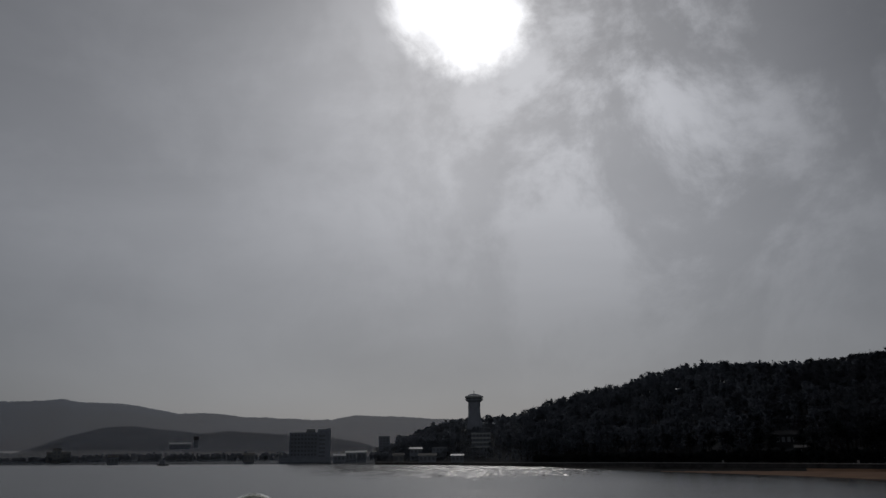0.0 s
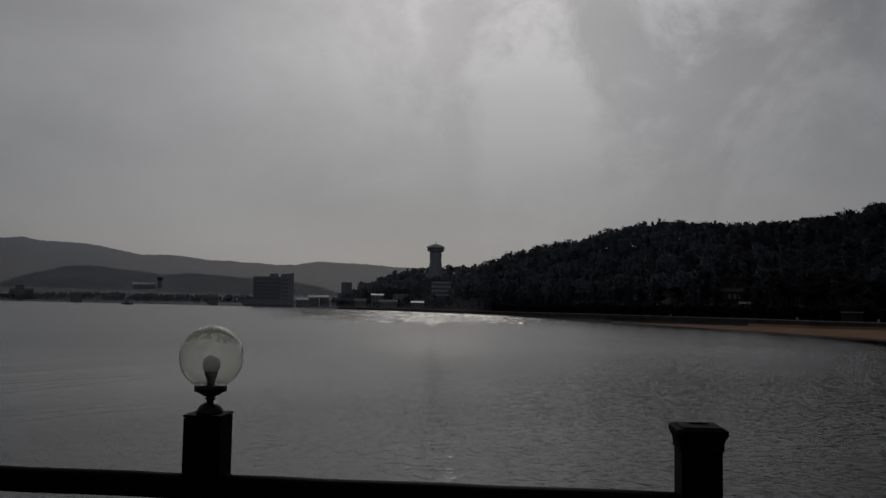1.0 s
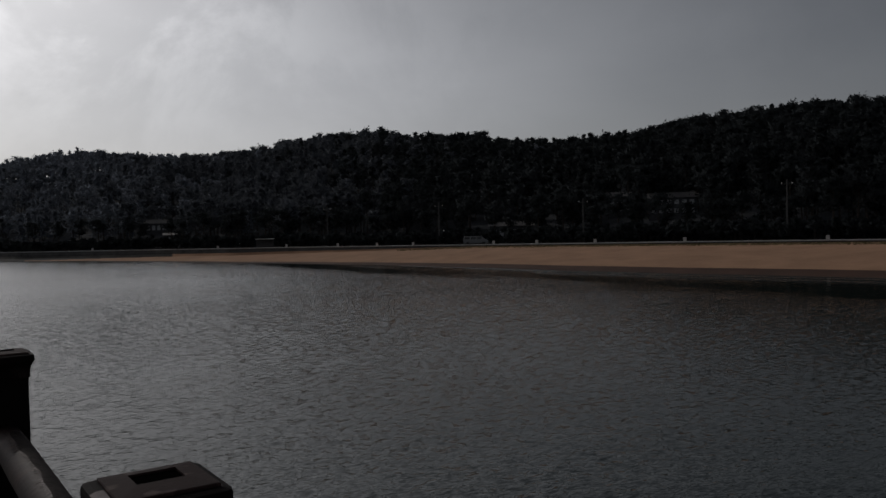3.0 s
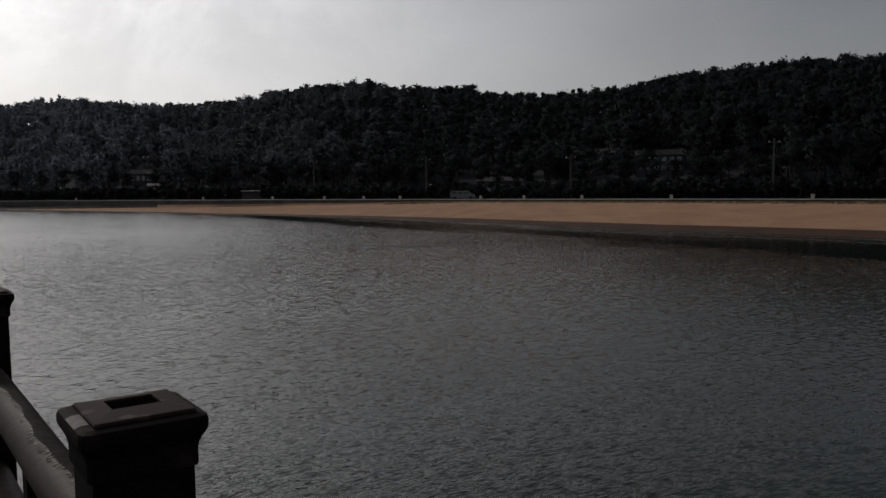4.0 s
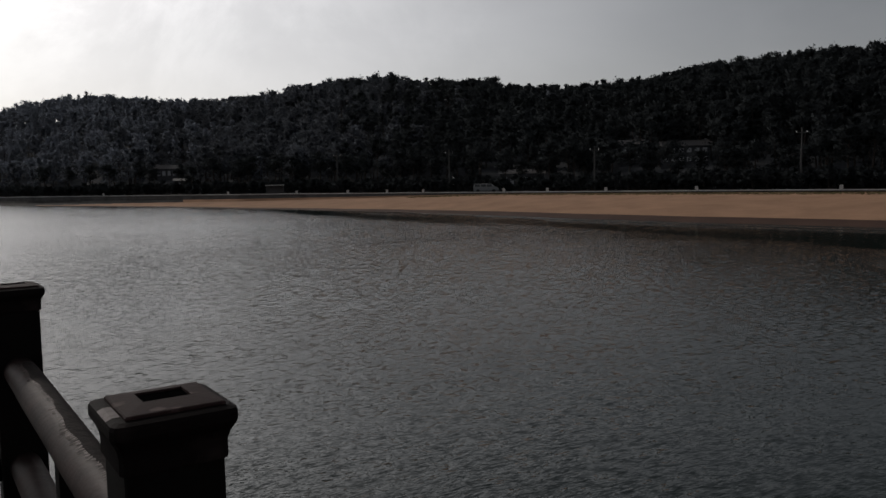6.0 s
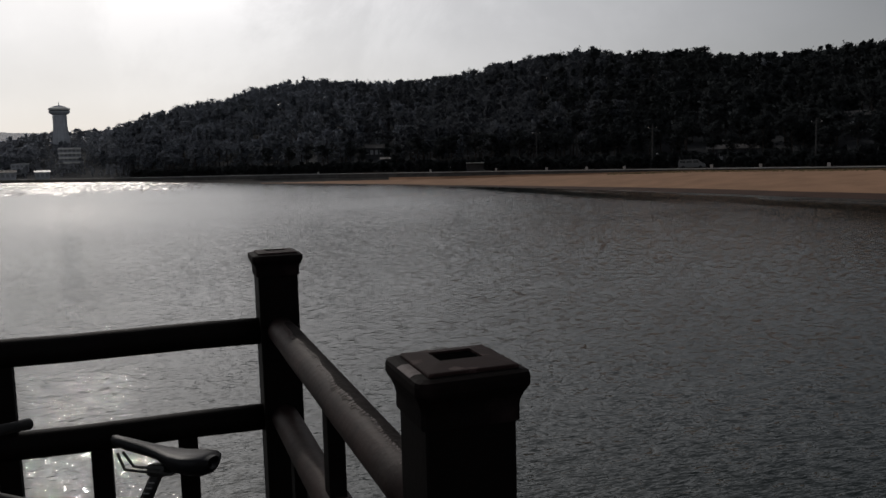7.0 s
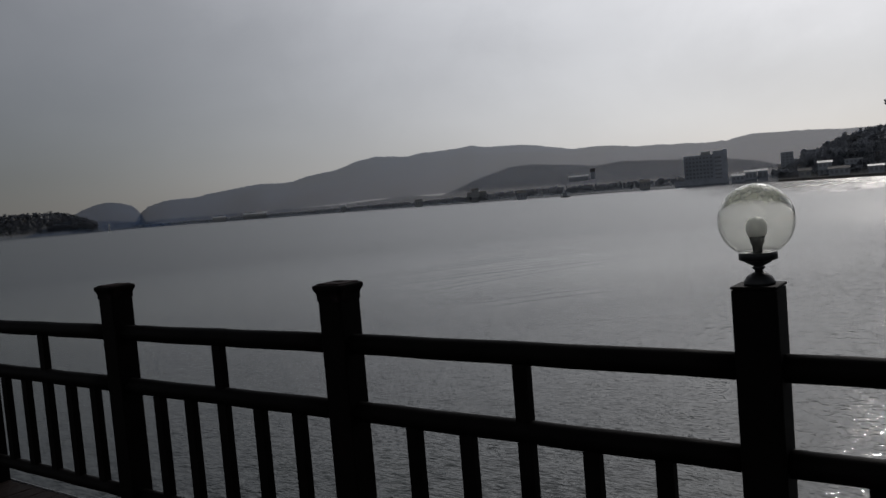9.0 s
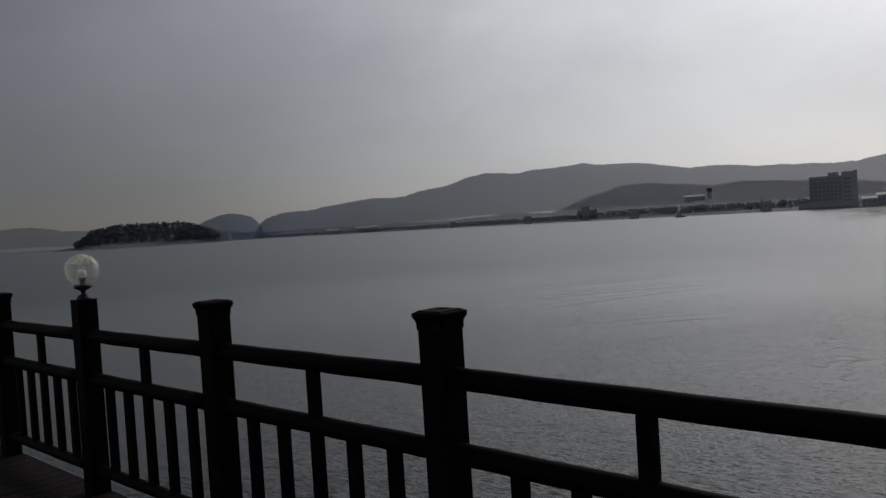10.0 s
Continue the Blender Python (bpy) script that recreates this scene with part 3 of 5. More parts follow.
def far_ridge(name, rows, thick, mat, label, jitter=3.0, seed=1):
    """A hill range: rows of azimuth, distance, elevation of the crest."""
    a = np.array(rows, dtype=float)
    az = np.arange(a[0, 0], a[-1, 0] + 1e-6, 0.1)
    D, el = np.interp(az, a[:, 0], a[:, 1]), np.interp(az, a[:, 0], a[:, 2])
    ker = np.hanning(9)
    el = np.convolve(np.pad(el, 4, mode="edge"), ker / ker.sum(), mode="valid")
    smooth_el = el
    el = el + np.array([0.05 * noise.fractal(Vector((t * 0.9, seed, 0)), 1.0, 2.0, 3) + 0.045 * noise.noise(Vector((t * 4.7, seed, 5))) + 0.03 * noise.noise(Vector((t * 13.7, seed, 9))) for t in az]) * np.clip(el * 2, 0, 1)
    bumps = el - smooth_el
    V, k = [], 16
    for i, t in enumerate(az):
        top = EYE.z + D[i] * math.tan(radians(smooth_el[i]))
        for j in range(k):
            u = j / (k - 1)
            prof = math.sin(min(1, u / 0.8) * math.pi / 2) ** 0.9 if u <= 0.8 else 1 - (u - 0.8) * 4
            z = WATER - 1 + (top - WATER + 1) * prof
            z += D[i] * radians(bumps[i]) * max(prof, 0) ** 6
            z += 2.0 * jitter * noise.noise(Vector((t * 0.35, u * 2.5, seed))) * math.sin(min(1, u / 0.8) * math.pi)
            V.append(polar(t, D[i] - thick * (0.8 - u), z))
    V = np.array(V)
    n = len(az)
    q = np.array([[i * k + j, (i + 1) * k + j, (i + 1) * k + j + 1, i * k + j + 1] for i in range(n - 1) for j in range(k - 1)])
    me = soup(name, V, np.full(len(q), 4), q[:, ::-1].ravel(), [mat])
    me.shade_smooth()
    return tagged(new(name, me), label, "hills", kind="structure")


# the hills' haze is only their part-transparent, bluish materials
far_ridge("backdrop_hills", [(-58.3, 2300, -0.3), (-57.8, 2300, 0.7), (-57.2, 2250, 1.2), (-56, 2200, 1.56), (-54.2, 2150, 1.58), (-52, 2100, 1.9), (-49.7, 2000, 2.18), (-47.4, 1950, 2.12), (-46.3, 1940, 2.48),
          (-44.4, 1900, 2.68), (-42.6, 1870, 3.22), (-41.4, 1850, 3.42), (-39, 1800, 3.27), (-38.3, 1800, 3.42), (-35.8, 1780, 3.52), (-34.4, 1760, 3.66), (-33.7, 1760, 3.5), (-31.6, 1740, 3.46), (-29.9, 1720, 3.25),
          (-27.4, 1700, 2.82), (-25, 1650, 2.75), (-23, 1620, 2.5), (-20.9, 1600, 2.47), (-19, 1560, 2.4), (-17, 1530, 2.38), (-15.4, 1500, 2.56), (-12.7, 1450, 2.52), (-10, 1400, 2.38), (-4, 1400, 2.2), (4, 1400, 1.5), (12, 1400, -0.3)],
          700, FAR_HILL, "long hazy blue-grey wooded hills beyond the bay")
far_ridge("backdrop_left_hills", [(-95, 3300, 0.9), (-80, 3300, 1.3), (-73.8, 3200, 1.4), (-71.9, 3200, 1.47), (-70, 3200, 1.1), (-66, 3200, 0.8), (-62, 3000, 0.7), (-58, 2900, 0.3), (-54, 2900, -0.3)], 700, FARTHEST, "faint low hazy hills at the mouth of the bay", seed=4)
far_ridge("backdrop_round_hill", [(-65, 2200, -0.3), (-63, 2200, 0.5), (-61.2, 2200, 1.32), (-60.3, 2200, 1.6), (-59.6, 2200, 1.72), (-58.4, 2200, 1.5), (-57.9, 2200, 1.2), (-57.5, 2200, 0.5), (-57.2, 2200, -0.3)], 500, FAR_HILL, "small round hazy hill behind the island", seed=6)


# ---------------------------------------------------------------- woods
def tuft_cloud(rs, centres, radii, per, size):
    """Needle tufts: small triangles scattered in flattened clumps. Returns verts."""
    out = []
    for c, r in zip(centres, radii):
        p = rs.normal(size=(per, 3)) * np.array([r, r, r * 0.45]) * 0.55 + c
        d1 = rs.normal(size=(per, 3))
        d1 /= np.linalg.norm(d1, axis=1)[:, None]
        d2 = rs.normal(size=(per, 3))
        d2 /= np.linalg.norm(d2, axis=1)[:, None]
        s = size * (0.6 + 0.8 * rs.rand(per, 1))
        d1[:, 2] = np.abs(d1[:, 2]) * 0.9
        out.append(np.stack([p - d2 * s * 0.5, p + d2 * s * 0.5, p + d1 * s * 1.1], axis=1))
    return np.concatenate(out).reshape(-1, 3)


def pine_shape(seed, clumps=13, per=26, size=0.55, kind="umbrella"):
    """Crown verts (triangles) and trunk verts (rings of 5) of a pine 8 m high."""
    rs = np.random.RandomState(seed)
    lean = rs.normal(size=2) * 0.35
    cs, rr = [], []
    for i in range(clumps):
        if kind == "umbrella":
            h = 4.2 + 3.6 * rs.rand() ** 0.7
            w = 1.7 * (1.05 - abs(h - 6.3) / 4)
        elif kind == "spire":
            h = 2.6 + 5.6 * (i / (clumps - 1)) ** 0.9
            w = (1.25 * (1 - (h - 2.0) / 6.6) + 0.06) * (0.7 + 0.6 * (i % 2))
        else:
            h = 2.2 + 5.6 * i / (clumps - 1)
            w = 1.75 * (1 - (h - 1.5) / 6.9) + 0.12
        a = rs.rand() * 6.28
        cs.append((lean[0] * h / 8 + math.cos(a) * w * rs.rand() ** 0.5, lean[1] * h / 8 + math.sin(a) * w * rs.rand() ** 0.5, h))
        rr.append((0.75 + 0.5 * rs.rand()) * {"umbrella": 1.0, "cone": 0.55 + 0.5 * w / 1.75, "spire": 0.30 + 0.45 * w}[kind])
    cs.append((lean[0], lean[1], 7.6))
    rr.append(0.45)
    crown = tuft_cloud(rs, np.array(cs), rr, per, size)
    tr = []
    for h, r in ((-0.6, 0.17), (3.0, 0.13), (6.6, 0.05)):
        for k in range(5):
            tr.append((lean[0] * h / 8 + r * math.cos(k * 1.2566), lean[1] * h / 8 + r * math.sin(k * 1.2566), h))
    return crown, np.array(tr)


TRUNK_F = np.array([[i * 5 + k, i * 5 + (k + 1) % 5, (i + 1) * 5 + (k + 1) % 5, (i + 1) * 5 + k] for i in range(2) for k in range(5)])


def crown_normals(c):
    """Crowns shade as rounded masses of needles, not as single blades."""
    n = (c - (0, 0, 5.0)) * (0.55, 0.55, 0.36)
    n += np.repeat(np.random.RandomState(2).normal(size=(len(n) // 3, 3)) * 0.06, 3, 0)
    return n / np.maximum(np.linalg.norm(n, axis=1), 1e-6)[:, None]


def forest(name, spots, shapes, mats, label, seed=3):
    """Many trees in one mesh. spots: x, y, z, scale."""
    rs = np.random.RandomState(seed)
    CV, TV, NV = [], [], []
    shade = [crown_normals(c) for c, _ in shapes]
    for x, y, z, s in spots:
        k = rs.randint(len(shapes))
        c, t = shapes[k]
        a = rs.rand() * 6.283
        ca, sa = math.cos(a) * s, math.sin(a) * s
        M = np.array([[ca, sa, 0], [-sa, ca, 0], [0, 0, s * (0.9 + 0.25 * rs.rand())]])
        CV.append(c @ M + (x, y, z))
        NV.append(shade[k] @ np.array([[ca / s, sa / s, 0], [-sa / s, ca / s, 0], [0, 0, 1]]))
        TV.append(t @ M + (x, y, z))
    nt_ = len(TV)
    C = np.concatenate(CV)
    T = np.concatenate(TV)
    ci = np.arange(len(C))
    ti = (TRUNK_F[None] + (np.arange(nt_) * 15)[:, None, None] + len(C)).ravel()
    fn = np.concatenate([np.full(len(C) // 3, 3), np.full(nt_ * 10, 4)])
    mi = np.concatenate([np.zeros(len(C) // 3), np.ones(nt_ * 10)])
    nv = np.concatenate(NV + [np.zeros((len(T), 3))])
    ob = new(name, soup(name, np.concatenate([C, T]), fn, np.concatenate([ci, ti]), mats, mi, nv))
    return tagged(ob, label, "woods", kind="stuff")


FAR_SHAPES = [pine_shape(20 + i, 11, 13, 0.8, "umbrella" if i % 3 else "cone") for i in range(6)]
CLEAR = [(-8.2, -5.5, 560), (-10.4, -8.0, 480), (-17.5, -14.4, 560), (-20.2, -16.7, 590), (12.5, 15.1, 240), (36.4, 40.2, 164), (47.6, 51.3, 168), (45.1, 46.6, 178)]    # kept open in front of buildings
rs = np.random.RandomState(11)


def scatter(a0, a1, count, lo, hi, smin, smax, clear=True):
    """Spots between the back of the shore road (lo = 0) and just past the ridge (hi = 1)."""
    out = []
    while len(out) < count:
        a = a0 + (a1 - a0) * rs.rand()
        f, rr = shore_r(a) + beach_w(a) + flat_w(a), ridge_r(a)
        r0, r1 = f + (rr - f) * lo, f + (rr - f) * hi
        r = math.sqrt(r0 * r0 + (r1 * r1 - r0 * r0) * rs.rand())
        if clear and any(a0_ < a < a1_ and r < rm for a0_, a1_, rm in CLEAR):
            continue
        x, y, _ = polar(a, r, 0)
        out.append((x, y, float(land_z(a, r)), smin + (smax - smin) * rs.rand()))
    return out


SLOPE_SHAPES = [pine_shape(80 + i, 11, 34, 0.50, "cone" if i % 3 else "umbrella") for i in range(8)]
CREST_SHAPES = [pine_shape(100 + i, 16, 40, 0.34, "spire" if i % 2 else "umbrella") for i in range(9)]


def stand(spots_, a0, a1):
    """The trees between two bearings, one step of painted haze, with a ragged border."""
    out = []
    for x, y, z, k in spots_:
        a = math.degrees(math.atan2(x - EYE.x, y - EYE.y)) + 8 * noise.noise(Vector((x * 0.03, y * 0.03, 3.0))) + 11 * noise.noise(Vector((x * 0.5, y * 0.5, 7.0)))
        if a0 <= a < a1:
            out.append((x, y, z, k))
    return out


slope_spots, crest_spots = scatter(-4, 72, 4400, 0.03, 0.99, 0.8, 1.25), scatter(-4, 72, 900, 0.95, 1.03, 0.75, 1.3)
# needle colour pales towards the sun's side to imitate haze
for k, (a0, a1, leaf, word) in enumerate(((-90, 13, HILL_HAZE_LEAF, "grey"), (13, 29, HALF_HAZE_LEAF, "grey-green"), (29, 120, LEAF, "dark green"))):
    forest("pine_forest", stand(slope_spots, a0, a1), SLOPE_SHAPES, [leaf, BARK], f"dense {word} pine forest covering the hillside, toned to imitate haze", 3 + k)
    forest("crest_pines", stand(crest_spots, a0, a1), CREST_SHAPES, [leaf, BARK], f"ragged row of {word} pines along the crest, toned to imitate haze", 13 + k)
# these woods look hazed through their paled needle colour
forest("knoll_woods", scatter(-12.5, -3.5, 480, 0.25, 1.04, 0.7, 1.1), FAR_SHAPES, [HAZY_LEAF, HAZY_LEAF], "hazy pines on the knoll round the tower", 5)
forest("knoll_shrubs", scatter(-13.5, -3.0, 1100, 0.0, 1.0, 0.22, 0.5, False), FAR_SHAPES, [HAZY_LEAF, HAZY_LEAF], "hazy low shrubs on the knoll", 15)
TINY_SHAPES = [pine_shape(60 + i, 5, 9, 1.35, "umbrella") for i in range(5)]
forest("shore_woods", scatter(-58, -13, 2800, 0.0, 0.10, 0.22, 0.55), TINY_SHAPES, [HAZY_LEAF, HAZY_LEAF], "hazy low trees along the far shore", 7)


# ---------------------------------------------------------------- deck and railing
POSTS = {"F": (-8.0, 2.79), "E": (-6.4, 2.83), "D": (-4.8, 2.865), "C": (-3.22, 2.905), "B": (-1.63, 2.95), "A": (0.017, 3.0), "K": (1.604, 2.975),
         "N": (1.661, 1.405), "M": (1.70, -0.19), "L": (1.74, -1.78)}


def square_loft(bm, prof, rc=0.006, c=(0, 0), cap_top=True):
    """Stacked rounded squares: (half width, z) upwards."""
    rings = []
    for h, z in prof:
        ring = []
        for q in range(4):
            for k in range(3):
                a = math.pi / 2 * q + math.pi / 4 * k
                qx, qy = ((1, 1), (-1, 1), (-1, -1), (1, -1))[q]
                r = min(rc, h * 0.5)
                ring.append(bm.verts.new((c[0] + qx * (h - r) + r * math.cos(a), c[1] + qy * (h - r) + r * math.sin(a), z)))
        rings.append(ring)
    n = 12
    for a, b in zip(rings, rings[1:]):
        for k in range(n):
            bm.faces.new((a[k], a[(k + 1) % n], b[(k + 1) % n], b[k]))
    bm.faces.new(rings[0][::-1])
    if cap_top:
        bm.faces.new(rings[-1])
    return bm


def railing_post(key, lamp):
    x, y = POSTS[key]
    turn = 1.5 if key in "KNML" else 1.4
    dz = {"N": 0.012, "B": 0.005, "C": 0.007}.get(key, 0.0)
    lab = "dark brown steel railing post carrying a globe lamp" if lamp else "dark brown steel railing post with a flared square cap"
    p = thing("railing_post", lab, "post", "railing posts along the deck edge", m=pose(x, y, dz, 0, 0, turn))
    bm = bmesh.new()
    w = 0.063 if lamp else 0.061
    square_loft(bm, [(w, -0.25), (w, 1.215 if not lamp else 1.246), (w - 0.0045, 1.22 if not lamp else 1.250)], 0.007)
    part("shaft", bm, PAINT, p)
    if lamp:
        bm = square_loft(bmesh.new(), [(0.060, 1.2505), (0.065, 1.2515), (0.065, 1.256), (0.0625, 1.2585)], 0.006)
        part("top_plate", bm, PAINT, p)
        return p
    bm = bmesh.new()
    square_loft(bm, [(0.0615, 1.2010), (0.0655, 1.2022), (0.0662, 1.2040), (0.0662, 1.223), (0.0675, 1.231), (0.0705, 1.239), (0.0750, 1.247), (0.0770, 1.252), (0.0770, 1.262), (0.0755, 1.267), (0.068, 1.270)], 0.012)
    part("cap", bm, CAP, p, "worn brown cast cap")
    # raised bevelled plate with a shallow square hole, its depth painted black
    bm = bmesh.new()
    outer0 = [(-0.058, -0.062), (0.063, -0.062), (0.063, 0.058), (-0.058, 0.058)]
    inner = [(-0.026, -0.014), (0.034, -0.014), (0.034, 0.034), (-0.026, 0.034)]
    rings = [[bm.verts.new((a, b, z)) for a, b in ring] for ring, z in ((outer0, 1.2705), (outer0, 1.2735), ([(a * 0.97, b * 0.97) for a, b in outer0], 1.275), (inner, 1.2775), (inner, 1.2742))]
    for a, b in zip(rings, rings[1:]):
        for k in range(4):
            bm.faces.new((a[k], a[(k + 1) % 4], b[(k + 1) % 4], b[k]))
    plate = part("cap_plate", bm, CAP_PLATE, p)
    bm = bmesh.new()
    # black floor imitates the shade of a deep opening
    box(bm, (0.004, 0.010, 1.2725), (0.0575, 0.0455, 0.003))
    part("hole_floor", bm, HOLE_SHADE, p, "black floor painted as the shade in a hole")
    if key == "N":
        # the finish has come off at one edge and one corner
        bm = bmesh.new()
        rows = [[bm.verts.new((x, y, z)) for x, z in ((-0.0757, 1.2676), (-0.0682, 1.2707), (-0.0590, 1.2707))] for y in (-0.040, -0.022, -0.004, 0.014)]
        for a, b in zip(rows, rows[1:]):
            for k in range(2):
                bm.faces.new((a[k], a[k + 1], b[k + 1], b[k]))
        part("bare_patch", bm, BARE, p, "chalky bare patch")
        bm = bmesh.new()
        lo = [bm.verts.new((x, 0.0755 - 0.002 * (i % 2), 1.2677)) for i, x in enumerate((0.004, 0.018, 0.030, 0.044, 0.058))]
        hi = [bm.verts.new((x, y, 1.2707)) for x, y in ((0.010, 0.066), (0.019, 0.062), (0.031, 0.0595), (0.045, 0.061), (0.055, 0.067))]
        for i in range(4):
            bm.faces.new((lo[i], lo[i + 1], hi[i + 1], hi[i]))
        part("bare_patch", bm, BARE, p, "chalky bare patch")
    return p


for k in POSTS:
    railing_post(k, k in "AD")


RAIL_SAG = {"A": -0.010}          # the rails sit a little lower at the lamp post


def railing_panel(a, b, worn=False):
    """Three rails and five balusters between two posts, the middle baluster reaching the top rail."""
    pa, pb = Vector((*POSTS[a], 0)), Vector((*POSTS[b], 0))
    d = pb - pa
    L = d.length
    t = thing("railing", "dark brown steel railing panel with round rails and square balusters" if not worn else "brown railing panel whose top rail has a split peeling film",
              "railing", "railing panels along the deck edge", m=Matrix.Translation(pa + Vector((0, 0, 0.006 if worn else 0))) @ Matrix.Rotation(math.atan2(d.y, d.x), 4, "Z"))
    e = 0.056
    za, zb = RAIL_SAG.get(a, 0.0), RAIL_SAG.get(b, 0.0)

    def sag(x):
        return za + (zb - za) * x / L

    mat = FILM if worn else PAINT
    for name, z, r in (("top_rail", 1.025, 0.042), ("middle_rail", 0.745, 0.042), ("bottom_rail", 0.155, 0.036)):
        bm = bmesh.new()
        tube(bm, [(e + (L - 2 * e) * i / 8, 0.0, z + sag(L * i / 8) + 0.0015 * math.sin(i * 2.1)) for i in range(9)], r, 20)
        part(name, bm, mat, t, smooth=True)
    for i in range(5):
        x = L / 2 + (i - 2) * 0.25 + (0.012 if a == "B" else 0.0)
        z1 = 0.71 if i != 2 else 0.712
        bm = box(bmesh.new(), (x, 0, (0.186 + z1) / 2 + sag(x)), (0.058, 0.040, z1 - 0.186), bevel=0.003)
        part("baluster", bm, PAINT, t)
        if i == 2:
            bm = box(bmesh.new(), (x, 0, 0.885 + sag(x)), (0.058, 0.040, 0.205), bevel=0.003)
            part("upper_baluster", bm, PAINT, t)
    if worn:
        # split film: a dark weathered band along the crown and outer side, with curled tongues along its edge
        rs2 = np.random.RandomState(8)
        R = 0.042

        def on_rail(x, ang, lift):
            return (x, (R + lift) * math.cos(ang), 1.025 + (R + lift) * math.sin(ang))

        bm = bmesh.new()
        n, prev = 160, None
        x0, x1 = e + 0.10, L - e - 0.004
        edge = [1.66 + 0.10 * math.sin(i * 0.09) + 0.05 * math.sin(i * 0.31) for i in range(n + 1)]
        for i in range(n + 1):
            x = x0 + (x1 - x0) * i / n
            rough = 0.0012 + 0.0012 * rs2.rand()
            ring = [bm.verts.new(on_rail(x, ang, lift)) for ang, lift in ((edge[i] + 0.03, 0.0004), (edge[i] - 0.05, 0.0018), (edge[i] - 0.16, 0.0008 + rough), (1.1, 0.0008 + rough), (0.6, 0.0008 + 0.5 * rough), (0.35, 0.0004))]
            if prev:
                for k in range(5):
                    bm.faces.new((prev[k], ring[k], ring[k + 1], prev[k + 1]))
            prev = ring
        part("weathered_film", bm, BLACK_FILM, t, "blackened cracked film", smooth=True)
        bm = bmesh.new()
        x = x0 + 0.015
        while x < x1 - 0.02:
            i = int((x - x0) / (x1 - x0) * n)
            w = 0.004 + 0.005 * rs2.rand()
            ln = 0.16 + 0.30 * rs2.rand() + 0.12 * math.sin(x * 9)
            a0 = edge[i] - 0.03
            sk = 0.010 * (rs2.rand() - 0.3)
            pts = [(x, a0, 0.0014), (x + w, a0, 0.0012), (x + w * 0.85 + sk, a0 + ln * 0.6, 0.0011), (x + w * 0.4 + sk, a0 + ln, 0.0008), (x + w * 0.05 + sk, a0 + ln * 0.55, 0.0010)]
            bm.faces.new([bm.verts.new(on_rail(*q)) for q in pts])
            x += w + 0.002 + 0.012 * rs2.rand() ** 2
        part("curled_tongue", bm, TORN, t, "curled tongues of torn brown film")
    return t


for a, b in ("FE", "ED", "DC", "CB", "BA", "AK"):
    railing_panel(a, b)
railing_panel("K", "N", True)
railing_panel("N", "M")
railing_panel("M", "L")


def globe_lamp(key):
    x, y = POSTS[key]
    g = thing("globe_lamp", "clear dusty globe lamp on a black iron stand", "lamp", "globe lamps on the railing", m=pose(x + 0.004, y, 1.2585))
    part("base", lathe(bmesh.new(), [(0.043, 0.0), (0.044, 0.006), (0.040, 0.014), (0.034, 0.024), (0.022, 0.032), (0.014, 0.036)], 28), BLACK, g, smooth=True)
    part("neck", lathe(bmesh.new(), [(0.012, 0.0365), (0.011, 0.042), (0.018, 0.047), (0.018, 0.050), (0.013, 0.053), (0.024, 0.058), (0.036, 0.065), (0.041, 0.0695)], 28), BLACK, g, smooth=True)
    part("collar", lathe(bmesh.new(), [(0.046, 0.070), (0.0535, 0.073), (0.0535, 0.086), (0.052, 0.093), (0.046, 0.094)], 32), BLACK, g, smooth=True)
    bm = bmesh.new()
    bmesh.ops.create_uvsphere(bm, u_segments=48, v_segments=28, radius=0.106)
    low = [v for v in bm.verts if v.co.z < -0.0955]
    bmesh.ops.delete(bm, geom=low, context="VERTS")
    inner = bmesh.ops.duplicate(bm, geom=bm.verts[:] + bm.edges[:] + bm.faces[:])["geom"]
    for v in [q for q in inner if isinstance(q, bmesh.types.BMVert)]:
        v.co *= 0.972
    bmesh.ops.reverse_faces(bm, faces=[q for q in inner if isinstance(q, bmesh.types.BMFace)])
    gl = part("globe", bm, GLOBE, g, "clear dusty globe", smooth=True)
    gl.location = (0, 0, 0.186)
    gl.visible_shadow = False
    bulb = part("bulb", lathe(bmesh.new(), [(0.0225, 0.139), (0.0275, 0.149), (0.0295, 0.162), (0.0275, 0.176), (0.020, 0.187), (0.010, 0.1925), (0.003, 0.1935)], 28), BULB, g, "frosted bulb dome", smooth=True)
    part("bulb_body", lathe(bmesh.new(), [(0.013, 0.094), (0.014, 0.112), (0.0175, 0.116), (0.0222, 0.138)], 24), DIM_GREY, bulb, "dark grey bulb heat sink", smooth=True)
    return g


globe_lamp("A")
globe_lamp("D")


def rail_y(x):
    xs = sorted((POSTS[k][0], POSTS[k][1]) for k in "FEDCBAK")
    return float(np.interp(x, [p[0] for p in xs], [p[1] for p in xs]))


